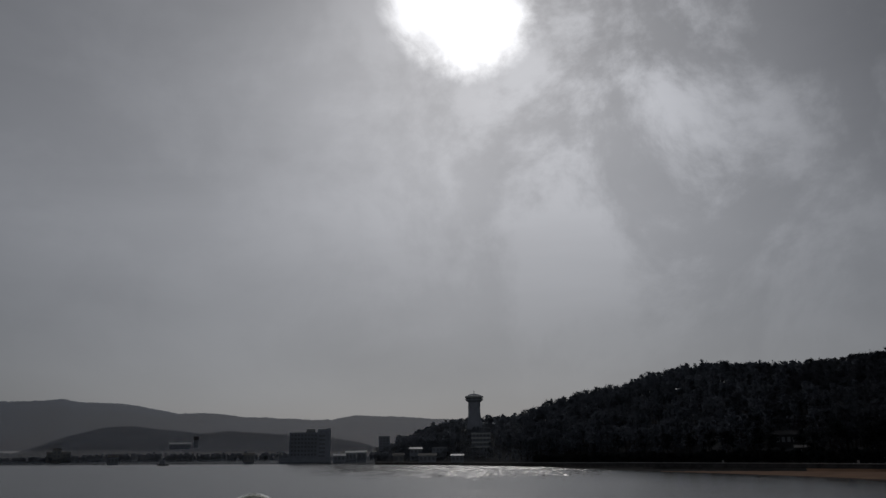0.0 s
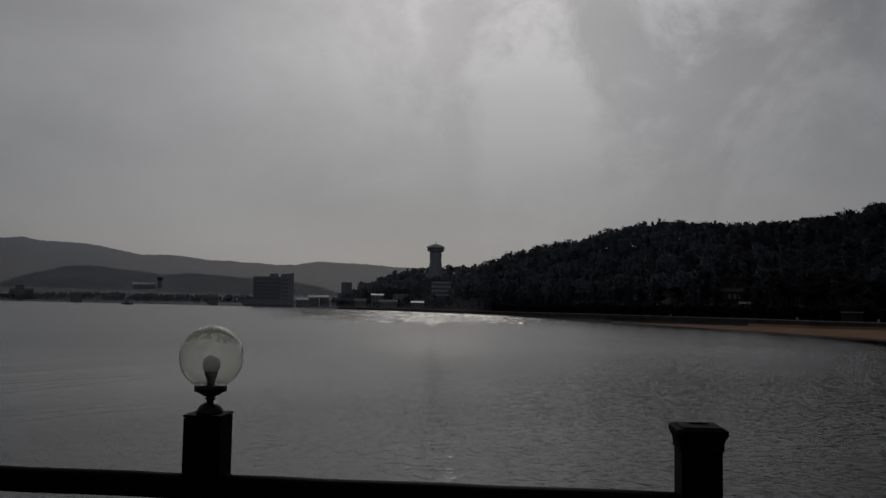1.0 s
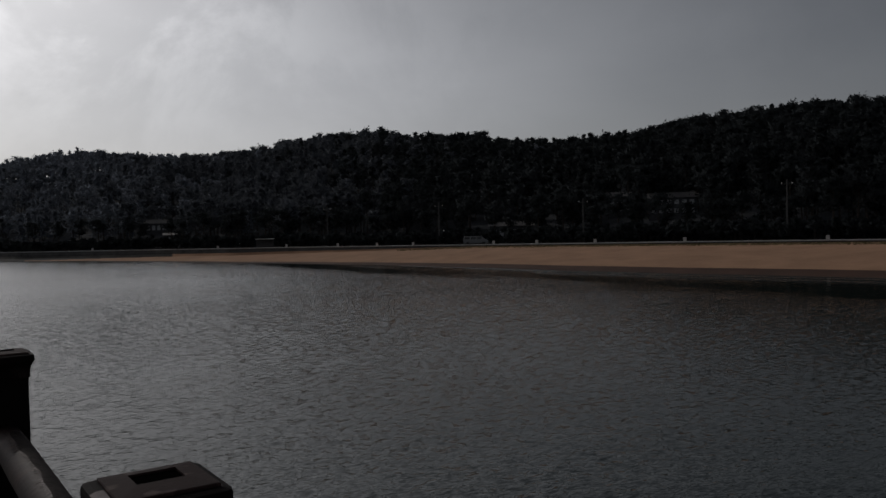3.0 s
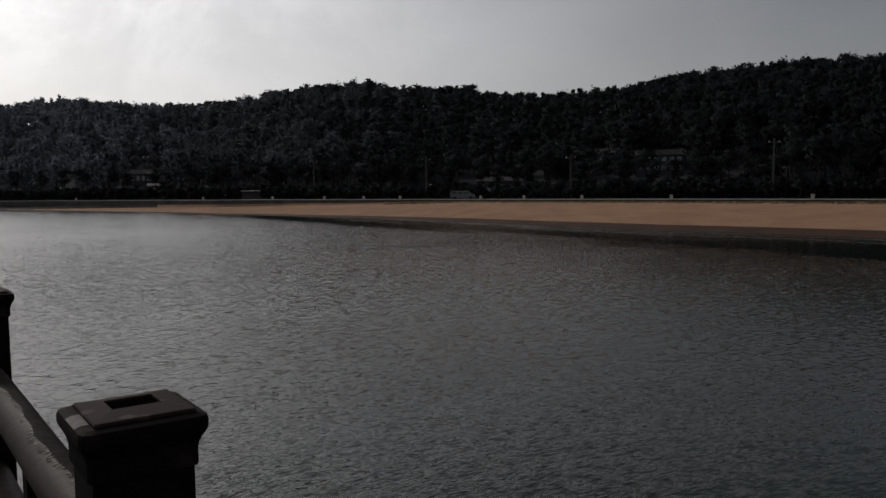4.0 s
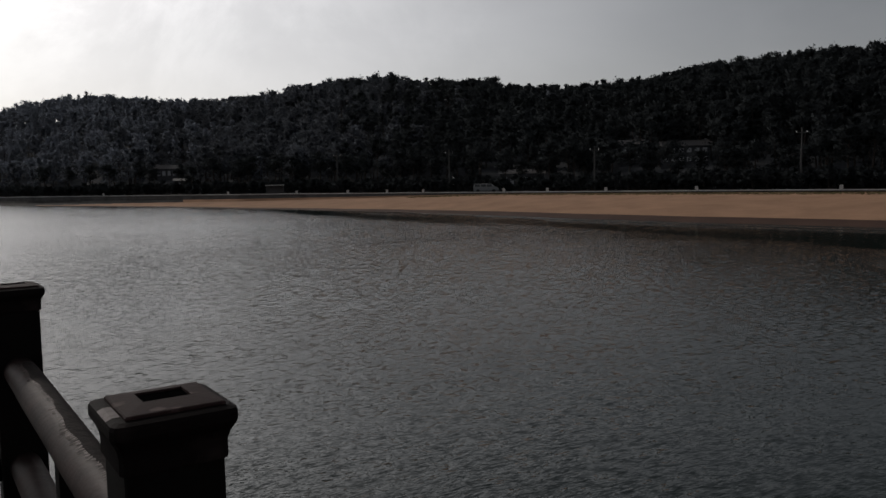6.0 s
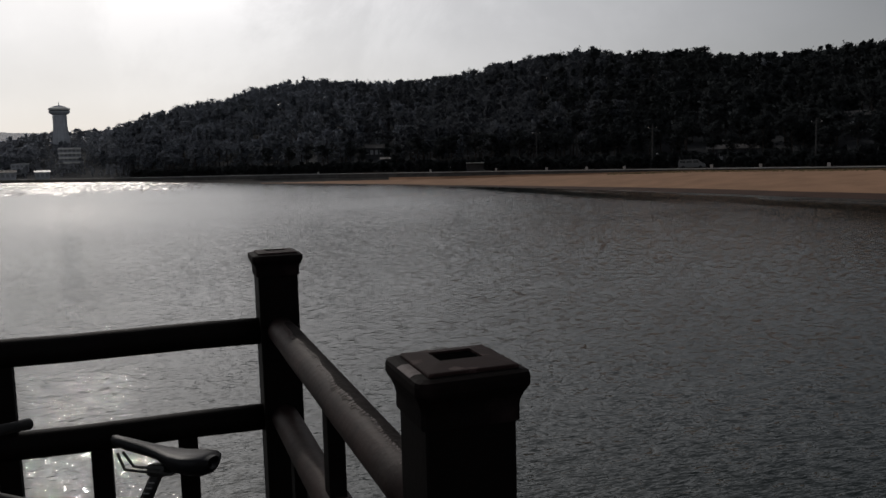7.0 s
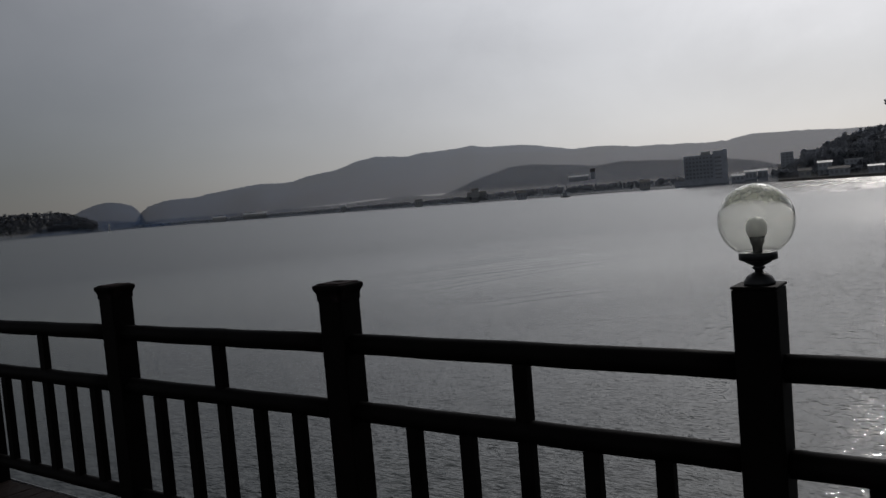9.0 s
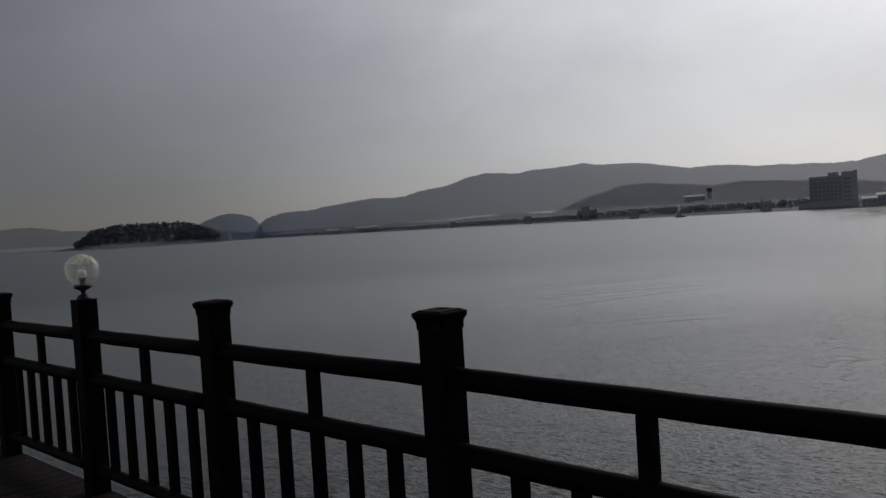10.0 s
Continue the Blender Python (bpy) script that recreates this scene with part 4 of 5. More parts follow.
def deck():
    d = thing("floor", "dark brown wooden deck boards above the water", "deck", kind="structure")
    n = 0
    x = -9.2
    while x < 1.66:
        y1 = rail_y(x + 0.07) + 0.055
        bm = box(bmesh.new(), (0, 0, 0), (0.139, y1 + 3.0, 0.028), bevel=0.004)
        b = part("board", bm, DECK, d)
        b.location = (x + 0.07, (y1 - 3.0) / 2, -0.014 - 0.0015 * random.random())
        x += 0.145
    bm = bmesh.new()
    xs = [-9.2 + 0.4 * i for i in range(28)]
    for a, b in zip(xs, xs[1:]):
        ya, yb = rail_y(a) + 0.062, rail_y(b) + 0.062
        m = Matrix.Translation(((a + b) / 2, (ya + yb) / 2, -0.02)) @ Matrix.Rotation(math.atan2(yb - ya, b - a), 4, "Z")
        box(bm, (0, 0, 0), (b - a - 0.002, 0.004, 0.05), m)
    part("edge_strip", bm, STEEL, d, "thin bright metal edging")
    for y in (-2.4, -0.6, 1.2, 2.6):
        part("beam", box(bmesh.new(), (-3.75, y, -0.14), (10.9, 0.12, 0.2), bevel=0.006), DECK, d)
    for x in (-8.8, -6.4, -3.9, -1.4, 1.3):
        for y in (-2.4, 2.6):
            part("pile", tube(bmesh.new(), [(x, y, -6.0), (x, y, -0.245)], 0.15, 16), CONCRETE, d)


deck()
bm = tube(bmesh.new(), [(0, 0, 0), (0, 0, 0.03)], [0.035, 0.032], 16)
box(bm, (0.05, 0, 0.012), (0.05, 0.03, 0.02), bevel=0.004)
ob = new("deck_cleat", mesh_from("deck_cleat", bm, STEEL))
ob.location = (-4.75, 2.62, 0.0)
tagged(ob, "small metal fitting on the deck boards", "fitting")


# ---------------------------------------------------------------- the bicycle
def wheel(parent, name, x):
    w = thing(name, "", "")
    w.parent = parent
    w.location = (x, 0, 0.350)
    part("tyre", ring_torus(bmesh.new(), 0.338, 0.0115, 72, 8), MAROON, w, "dark maroon tyre", smooth=True)
    bm = bmesh.new()
    n = 64
    prof = [(0.336, -0.010), (0.336, 0.010), (0.318, 0.0130), (0.290, 0.010), (0.277, 0.004), (0.277, -0.004), (0.290, -0.010), (0.318, -0.0130)]
    rings = [[bm.verts.new((r * math.cos(2 * math.pi * i / n), yy, r * math.sin(2 * math.pi * i / n))) for r, yy in prof] for i in range(n)]
    for i in range(n):
        a, b = rings[i], rings[(i + 1) % n]
        for j in range(8):
            bm.faces.new((a[j], a[(j + 1) % 8], b[(j + 1) % 8], b[j]))
    part("rim", bm, RED, w, "deep dark red rim", smooth=True)
    bm = bmesh.new()
    tube(bm, [(0, -0.05, 0), (0, -0.03, 0), (0, 0.03, 0), (0, 0.05, 0)], [0.01, 0.02, 0.02, 0.01], 14)
    part("hub", bm, BLACK, w)
    spoke = None
    for i in range(24):
        a = 2 * math.pi * i / 24
        off = 0.35 if i % 4 < 2 else -0.35
        y = 0.028 if i % 2 else -0.028
        if i == 0:
            bm = tube(bmesh.new(), [(0.02, 0, 0), (0.279, 0, 0)], 0.0016, 5)
            spoke = part("spoke", bm, STEEL, w)
            o = spoke
        else:
            o = new("spoke", spoke.data)
            o.parent = w
        p0 = Vector((0.02 * math.cos(a + off * 3), y, 0.02 * math.sin(a + off * 3)))
        p1 = Vector((0.278 * math.cos(a), 0, 0.278 * math.sin(a)))
        q = (p1 - p0).to_track_quat("X", "Z")
        o.matrix_basis = Matrix.Translation(p0 - (p1 - p0).normalized() * 0.02) @ q.to_matrix().to_4x4()
    return w


def bicycle():
    f = Vector((-math.cos(radians(BIKE_YAW)), math.sin(radians(BIKE_YAW)), 0))
    lean = radians(BIKE_LEAN)
    r = Vector((f.y, -f.x, 0))
    up = Vector((0, 0, 1)) * math.cos(lean) + r * math.sin(lean)
    left = up.cross(f)
    m = Matrix((f, left, up)).transposed().to_4x4()
    m.translation = BIKE_AT
    b = thing("bicycle", "black bicycle with dark red deep rims leaning on the railing", "bicycle", m=m)
    bb = (0, 0, 0.285)
    fa, ra = (0.62, 0, 0.350), (-0.395, 0, 0.350)
    part("top_tube", tube(bmesh.new(), [(-0.146, 0, 0.752), (0.1, 0, 0.776), (0.325, 0, 0.800)], [0.0165, 0.0185, 0.020], 16), FRAME, b, smooth=True)
    dt = part("down_tube", tube(bmesh.new(), [(0.0, 0, 0.30), (0.365, 0, 0.725)], 0.0235, 16), FRAME, b, smooth=True)
    part("seat_tube", tube(bmesh.new(), [bb, (-0.158, 0, 0.785)], 0.0165, 16), FRAME, b, smooth=True)
    part("head_tube", tube(bmesh.new(), [(0.375, 0, 0.680), (0.318, 0, 0.850)], 0.023, 16), FRAME, b, smooth=True)
    part("seat_clamp", tube(bmesh.new(), [(-0.153, 0, 0.768), (-0.160, 0, 0.790)], 0.022, 16), BLACK, b)
    for s in (-1, 1):
        part("chain_stay", tube(bmesh.new(), [(-0.03, s * 0.035, 0.288), (ra[0], s * 0.062, ra[2])], 0.009, 10), FRAME, b, smooth=True)
        part("seat_stay", tube(bmesh.new(), [(-0.140, s * 0.018, 0.700), (ra[0], s * 0.062, ra[2])], 0.0075, 10), FRAME, b, smooth=True)
        part("fork_blade", tube(bmesh.new(), [(0.385, s * 0.045, 0.660), (0.46, s * 0.052, 0.53), (fa[0], s * 0.052, fa[2])], [0.014, 0.013, 0.008], 10), FRAME, b, smooth=True)
    part("fork_crown", box(bmesh.new(), (0.383, 0, 0.668), (0.04, 0.115, 0.035), bevel=0.008), FRAME, b)
    wheel(b, "front_wheel", fa[0])
    wheel(b, "rear_wheel", ra[0])
    # saddle
    bm = bmesh.new()
    secs = [(0.142, 0.008, 0.972, 0.008), (0.132, 0.016, 0.973, 0.015), (0.10, 0.019, 0.970, 0.019), (0.05, 0.022, 0.965, 0.020), (0.0, 0.032, 0.959, 0.021), (-0.045, 0.052, 0.956, 0.024), (-0.085, 0.068, 0.957, 0.027), (-0.12, 0.066, 0.958, 0.026), (-0.137, 0.050, 0.956, 0.021), (-0.144, 0.025, 0.952, 0.012)]
    rings = []
    for x, w, z, h in secs:
        rings.append([bm.verts.new((x * 0.88 - 0.2045, w * math.cos(a), z - 0.036 + 0.055 * x + (0.009 if math.sin(a) > 0 else h * (1.6 if x < 0 else 1.0)) * math.sin(a))) for a in (2 * math.pi * k / 14 for k in range(14))])
    for a, c in zip(rings, rings[1:]):
        for k in range(14):
            bm.faces.new((a[k], a[(k + 1) % 14], c[(k + 1) % 14], c[k]))
    bm.faces.new(rings[0])
    bm.faces.new(rings[-1][::-1])
    part("saddle", bm, SADDLE, b, "slim black vinyl saddle", smooth=True)
    for s in (-1, 1):
        part("saddle_rail", tube(bmesh.new(), [(-0.10, s * 0.010, 0.914), (-0.125, s * 0.018, 0.881), (-0.24, s * 0.022, 0.877), (-0.30, s * 0.03, 0.904)], 0.0035, 8), BLACK, b)
    part("seat_post", tube(bmesh.new(), [(-0.158, 0, 0.785), (-0.200, 0, 0.884)], 0.0135, 14), BLACK, b, smooth=True)
    part("seat_post_head", box(bmesh.new(), (-0.202, 0, 0.882), (0.045, 0.045, 0.028), bevel=0.008), BLACK, b)
    # stem, bar and controls
    part("stem", tube(bmesh.new(), [(0.317, 0, 0.852), (0.308, 0, 0.885), (0.385, 0, 0.912)], [0.018, 0.018, 0.016], 14), BLACK, b, smooth=True)
    part("handlebar", tube(bmesh.new(), [(0.365, -0.275, 0.922), (0.380, -0.12, 0.917), (0.388, 0, 0.915), (0.380, 0.12, 0.917), (0.365, 0.275, 0.922)], 0.0125, 12), BLACK, b, smooth=True)
    for s in (-1, 1):
        part("grip", tube(bmesh.new(), [(0.375, s * 0.165, 0.9185), (0.370, s * 0.225, 0.9205), (0.3645, s * 0.282, 0.922)], [0.0150, 0.0140, 0.0160], 14), TYRE, b, "black rubber grip", smooth=True)
        part("brake_mount", box(bmesh.new(), (0.398, s * 0.150, 0.918), (0.036, 0.026, 0.024), bevel=0.007), TYRE, b)
        part("brake_lever", tube(bmesh.new(), [(0.415, s * 0.150, 0.908), (0.455, s * 0.19, 0.888), (0.452, s * 0.255, 0.872)], [0.006, 0.0055, 0.0045], 8), BLACK, b, "slim dark brake lever", smooth=True)
        part("shifter", box(bmesh.new(), (0.385, s * 0.105, 0.935), (0.038, 0.030, 0.024), bevel=0.008), TYRE, b)
    part("bell", lathe(bmesh.new(), [(0.02, 0.0), (0.024, 0.008), (0.022, 0.020), (0.012, 0.028), (0.003, 0.03)], 18, (0.39, -0.06, 0.932)), BLACK, b, smooth=True)
    part("light", tube(bmesh.new(), [(0.34, 0.055, 0.945), (0.42, 0.055, 0.945)], [0.015, 0.018], 14), BLACK, b, smooth=True)
    for s, sag in ((0.14, 0.03), (0.10, 0.01), (-0.12, 0.03)):
        pts = []
        for i in range(9):
            u = i / 8
            pts.append((0.41 + 0.10 * math.sin(u * 3.14) - 0.03 * u, s * (1 - u), 0.91 - 0.11 * u - sag * math.sin(u * 3.14) * 0.6))
        part("cable", tube(bmesh.new(), pts, 0.0025, 6), BLACK, b)
    part("under_tube_cable", tube(bmesh.new(), [(0.32, 0.012, 0.770), (0.1, 0.012, 0.746), (-0.14, 0.012, 0.719)], 0.002, 6), STEEL, b)
    part("crank", tube(bmesh.new(), [(0.0, 0.065, 0.285), (0.12, 0.070, 0.165)], 0.009, 8), BLACK, b)
    part("pedal", box(bmesh.new(), (0.12, 0.115, 0.165), (0.09, 0.075, 0.02), bevel=0.005), BLACK, b)
    part("crank", tube(bmesh.new(), [(0.0, -0.065, 0.285), (-0.12, -0.070, 0.405)], 0.009, 8), BLACK, b)
    part("pedal", box(bmesh.new(), (-0.12, -0.115, 0.405), (0.09, 0.075, 0.02), bevel=0.005), BLACK, b)
    part("chainring", tube(bmesh.new(), [(0, -0.048, 0.285), (0, -0.044, 0.285)], 0.095, 32), BLACK, b)
    # pale decal shapes on the down tube and top tube
    d = (Vector((0.365, 0, 0.725)) - Vector((0, 0, 0.30))).normalized()
    for i in range(5):
        p = Vector((0.0, 0, 0.30)) + d * (0.17 + 0.06 * i)
        mm = Matrix.Translation(p + Vector((0, 0.0222, 0))) @ Vector((d.x, 0, d.z)).to_track_quat("X", "Y").to_matrix().to_4x4()
        part("decal", box(bmesh.new(), (0, 0, 0), (0.040, 0.004, 0.026), mm, bevel=0.0015), WHITE, dt, "white decal block")
    for i in range(3):
        part("decal", box(bmesh.new(), (-0.105 + 0.016 * i, 0.0165, 0.7560 + 0.0017 * i), (0.011, 0.003, 0.013), bevel=0.0008), WHITE, b, "small white decal block")
    for i in range(3):
        part("decal", box(bmesh.new(), (-0.178 - 0.0055 * i, 0.0125, 0.830 + 0.012 * i), (0.014, 0.003, 0.003), Matrix.Identity(4), bevel=0.001), WHITE, b, "small white decal bar")
    return b


BIKE_YAW, BIKE_LEAN, BIKE_AT = 29.6, 11.0, (0.994, 2.236, 0.004)
bicycle()


def orange_bag(at, yaw):
    """A soft bag gathered at its neck and hanging in folds."""
    g = thing("drawstring_bag", "bright orange fabric bag hanging in folds from the handlebar", "bag", m=pose(*at, 0, 0, yaw))
    bm = bmesh.new()
    rings = []
    for z, w, t in ((0.0, 0.008, 0.008), (-0.03, 0.016, 0.014), (-0.08, 0.042, 0.03), (-0.15, 0.066, 0.045), (-0.23, 0.085, 0.055), (-0.32, 0.096, 0.060), (-0.40, 0.092, 0.055), (-0.45, 0.075, 0.04), (-0.465, 0.03, 0.02)):
        ring = []
        for k in range(40):
            a = 2 * math.pi * k / 40
            fold = 1 + 0.16 * math.sin(a * 5 + z * 4) * min(1, -z * 8) + 0.06 * math.sin(a * 11 + 1 + z * 9)
            ring.append(bm.verts.new((w * fold * math.cos(a) + 0.012 * math.sin(z * 9), t * fold * math.sin(a), z)))
        rings.append(ring)
    for a, b in zip(rings, rings[1:]):
        for k in range(40):
            bm.faces.new((a[k], b[k], b[(k + 1) % 40], a[(k + 1) % 40]))
    bm.faces.new(rings[0])
    bm.faces.new(rings[-1][::-1])
    part("bag_body", bm, ORANGE, g, smooth=True)
    part("drawstring", tube(bmesh.new(), [(-0.012, 0.0, -0.035), (-0.012, -0.005, 0.05), (0.0, 0.0, 0.115), (0.014, 0.004, 0.05), (0.012, 0.0, -0.035)], 0.0035, 8), BLACK, g, "black cord")
    part("strap", tube(bmesh.new(), [(0.005, -0.012, -0.02), (0.002, -0.04, -0.12), (0.012, -0.06, -0.25), (0.03, -0.062, -0.36)], [0.003, 0.006, 0.007, 0.006], 8), BLACK, g, "black strap")
    bm = bmesh.new()
    rows = [[bm.verts.new((-0.088 + 0.010 * math.sin(z * 7) + sx, 0.02 + sy, z)) for sx, sy in ((-0.011, -0.0012), (0.011, -0.0012), (0.011, 0.0012), (-0.011, 0.0012))] for z in (0.10, 0.04, -0.06, -0.16, -0.28, -0.40, -0.50)]
    for p, q in zip(rows, rows[1:]):
        for k in range(4):
            bm.faces.new((p[k], p[(k + 1) % 4], q[(k + 1) % 4], q[k]))
    part("carry_strap", bm, TYRE, g, "long black webbing strap")
    return g


orange_bag((0.715, 2.50, 0.80), 12)


# ---------------------------------------------------------------- town across the water
def spot(az, r, z=None):
    x, y, _ = polar(az, r, 0)
    return Vector((x, y, float(land_z(az, r)) if z is None else z))


def facing(az, r, z=None):
    """Pose at a place round the bay, local -y towards the deck."""
    return Matrix.Translation(spot(az, r, z)) @ Matrix.Rotation(-radians(az), 4, "Z")


def window_grid(parent, w, h, z0, cols, floors, y, glass=None, frac=(0.6, 0.5)):
    cw, fh = w / cols, h / floors
    data = None
    for i in range(cols):
        for j in range(floors):
            if data is None:
                bm = box(bmesh.new(), (0, 0, 0), (cw * frac[0], 0.12, fh * frac[1]))
                ob = part("window", bm, glass or FAR_GLASS, parent)
                data = ob.data
            else:
                ob = new("window", data)
                ob.parent = parent
            ob.location = (-w / 2 + cw * (i + 0.5), y, z0 + fh * (j + 0.55))


def block(name, label, az, r, w, d, top, floors, cols, mat, roof=None, roof_h=0.0, category="building", base=None, slabs=False):
    """A building whose top reaches the height top; gable or flat roof."""
    m = facing(az, r, base)
    z0 = m.translation.z
    h = top - z0
    b = thing(name, label, category, m=m)
    part("wall", box(bmesh.new(), (0, d / 2, h / 2 - 0.5), (w, d, h + 1.0)), mat, b)
    if roof_h:
        bm = bmesh.new()
        o = 0.4
        v = [bm.verts.new(p) for p in ((-w / 2 - o, -o, h), (w / 2 + o, -o, h), (w / 2 + o, d + o, h), (-w / 2 - o, d + o, h), (-w / 2 - o, d / 2, h + roof_h), (w / 2 + o, d / 2, h + roof_h))]
        for f in ((0, 1, 5, 4), (2, 3, 4, 5), (1, 2, 5), (3, 0, 4), (3, 2, 1, 0)):
            bm.faces.new([v[i] for i in f])
        part("roof", bm, roof or ROOF, b)
    else:
        part("roof", box(bmesh.new(), (0, d / 2, h + 0.2), (w + 0.5, d + 0.5, 0.35)), roof or mat, b)
    if floors:
        window_grid(b, w * 0.94, h * 0.94, h * 0.04, cols, floors, -0.03)
    if slabs:
        for j in range(floors):
            part("balcony", box(bmesh.new(), (0, -0.7, h * (j + 1) / floors - 0.1), (w * 1.04, 1.6, 0.9)), WHITEWASH, b, "white balcony front")
    return b


# hotel by the water: a balconied block and a taller plain slab
hotel = block("hotel", "grey eight-storey waterfront hotel with balconies", -18.95, 560, 19, 15, 16.6, 7, 8, FACADE)
part("stair_slab", box(bmesh.new(), (13.6, 7, 9.6), (8.6, 15, 23.6)), FACADE, hotel)
part("slab_edge", box(bmesh.new(), (16.6, -0.6, 9.9), (2.0, 1.0, 24.2)), FACADE, hotel)
for j in range(6):
    part("window", box(bmesh.new(), (12.2, -0.53, 3.5 + 2.7 * j), (4.2, 0.12, 1.3)), FAR_GLASS, hotel)
for i in range(9):
    part("balcony_fin", box(bmesh.new(), (-9.2 + 2.3 * i, -0.6, 8.6), (0.25, 1.2, 16.5)), FACADE, hotel)
part("roof_box", box(bmesh.new(), (4.5, 6, 20.2), (6, 6, 2.6)), PALE_FACADE, hotel)
part("low_wing", box(bmesh.new(), (1.0, -4.0, 1.0), (34, 8, 4.2)), FACADE, hotel)

# observation tower on the knoll
tw = thing("observation_tower", "grey ribbed concrete observation tower with a flared pale head", "tower", m=Matrix.Translation(spot(-7.05, 545, 10.5)))
part("shaft", lathe(bmesh.new(), [(6.2, -14), (5.4, 4), (4.6, 10), (3.9, 16), (3.6, 21), (3.75, 24.5)], 32), PALE_CONCRETE, tw)
for i in range(16):
    a = 2 * math.pi * i / 16
    part("rib", tube(bmesh.new(), [(6.25 * math.cos(a), 6.25 * math.sin(a), -14), (4.65 * math.cos(a), 4.65 * math.sin(a), 10), (3.8 * math.cos(a), 3.8 * math.sin(a), 18), (3.85 * math.cos(a), 3.85 * math.sin(a), 24.4)], 0.25, 5), PALE_CONCRETE, tw)
part("head", lathe(bmesh.new(), [(3.8, 24.5), (5.4, 25.6), (6.0, 26.3), (6.0, 26.8)], 40), PALE_CONCRETE, tw)
part("window_band", lathe(bmesh.new(), [(5.75, 26.8), (5.75, 27.6)], 40), DARK_GLASS, tw, "dark glazed band")
part("parapet", lathe(bmesh.new(), [(6.1, 27.6), (6.2, 27.9), (6.1, 28.6), (5.2, 29.0)], 40), WHITEWASH, tw, "white parapet ring")
part("roof_cone", lathe(bmesh.new(), [(5.0, 29.0), (3.0, 30.0), (1.0, 30.4)], 32), PALE_CONCRETE, tw)
part("mast", tube(bmesh.new(), [(0, 0, 30.4), (0, 0, 32.4)], 0.22, 8), STEEL, tw)

block("terraced_building", "four-storey terraced building with white balcony fronts below the tower", -6.62, 455, 10.5, 9, 12.6, 4, 5, FACADE, base=3.0, slabs=True)
block("restaurant", "low grey restaurant with a pale flat roof", -9.55, 470, 8.5, 8, 5.2, 2, 4, FACADE, METAL_ROOF)
block("restaurant", "small grey house with a pale metal roof", -11.2, 480, 7, 7, 4.8, 2, 3, FACADE, METAL_ROOF, 1.0)
block("apartment_block", "plain hazy grey apartment block", -13.4, 600, 8, 9, 14.5, 5, 3, FACADE)
block("boathouse", "low shed with a bright white metal roof", -16.5, 520, 7.5, 7, 1.4, 1, 3, FACADE, METAL_ROOF, 1.4, base=-2.2)
block("boathouse", "low shed with a white metal roof", -15.7, 545, 7, 7, 3.2, 1, 3, FACADE, METAL_ROOF, 1.3, base=-2.2)
block("boathouse", "small shed with a white metal roof", -14.95, 550, 6, 7, 3.4, 1, 2, FACADE, METAL_ROOF, 1.2, base=-2.2)
block("shore_house", "small waterside house with a grey tiled roof", -12.4, 455, 6, 6, 1.2, 1, 2, PALE_FACADE, ROOF, 1.4)
block("shore_house", "small waterside house with a pale roof", -8.3, 400, 6, 6, 0.9, 1, 3, FACADE, METAL_ROOF, 0.8)
block("shore_house", "long low waterside house with a dark roof", -10.4, 425, 9, 6, 1.0, 1, 4, FACADE, ROOF, 1.2)
block("guest_house", "pale three-storey guest house by the far shore", -34.4, 830, 20, 9, 6.5, 2, 6, PALE_FACADE, ROOF, 1.5)
block("guest_house", "small pale guest house wing with a peaked roof", -34.5, 822, 7, 8, 9.0, 3, 2, PALE_FACADE, ROOF, 2.0)
block("school_building", "long hazy building with a pale roof on the far shore", -27.1, 800, 19, 9, 13.5, 2, 8, FACADE, METAL_ROOF, 1.5)
block("church", "hazy church with a slim tower", -26.1, 800, 4, 5, 17.0, 3, 1, FACADE, ROOF, 3.5)
block("farm_house", "small far house with a bright white roof", -44.0, 1090, 6.5, 6, 4.6, 1, 2, PALE_FACADE, METAL_ROOF, 2.0)
block("greenhouse", "long pale greenhouse on the far shore", -50.2, 1330, 36, 8, 5.0, 0, 0, PALE_FACADE, METAL_ROOF, 2.0)
block("greenhouse", "pale greenhouse on the far shore", -52.6, 1390, 22, 8, 4.2, 0, 0, PALE_FACADE, METAL_ROOF, 1.6)
block("far_house", "small hazy house among trees on the far shore", -38.6, 860, 8, 7, 3.4, 1, 3, PALE_FACADE, ROOF, 1.5)
block("far_house", "small hazy house on the far shore", -31.2, 690, 8, 7, 2.2, 1, 3, FACADE, ROOF, 1.6)
block("far_house", "small hazy house with a pale wall", -22.6, 590, 7, 7, 2.6, 1, 3, PALE_FACADE, ROOF, 1.6)

lh = thing("lighthouse", "slim white harbour light on the far point", "lighthouse", m=Matrix.Translation(spot(-59.7, 1560, WATER)))
part("tower", lathe(bmesh.new(), [(1.6, -1), (1.2, 10.5), (1.7, 10.6), (1.7, 11.2)], 16), WHITEWASH, lh)
part("lantern", lathe(bmesh.new(), [(0.9, 11.2), (0.9, 12.6), (0.1, 13.6)], 12), WHITEWASH, lh)

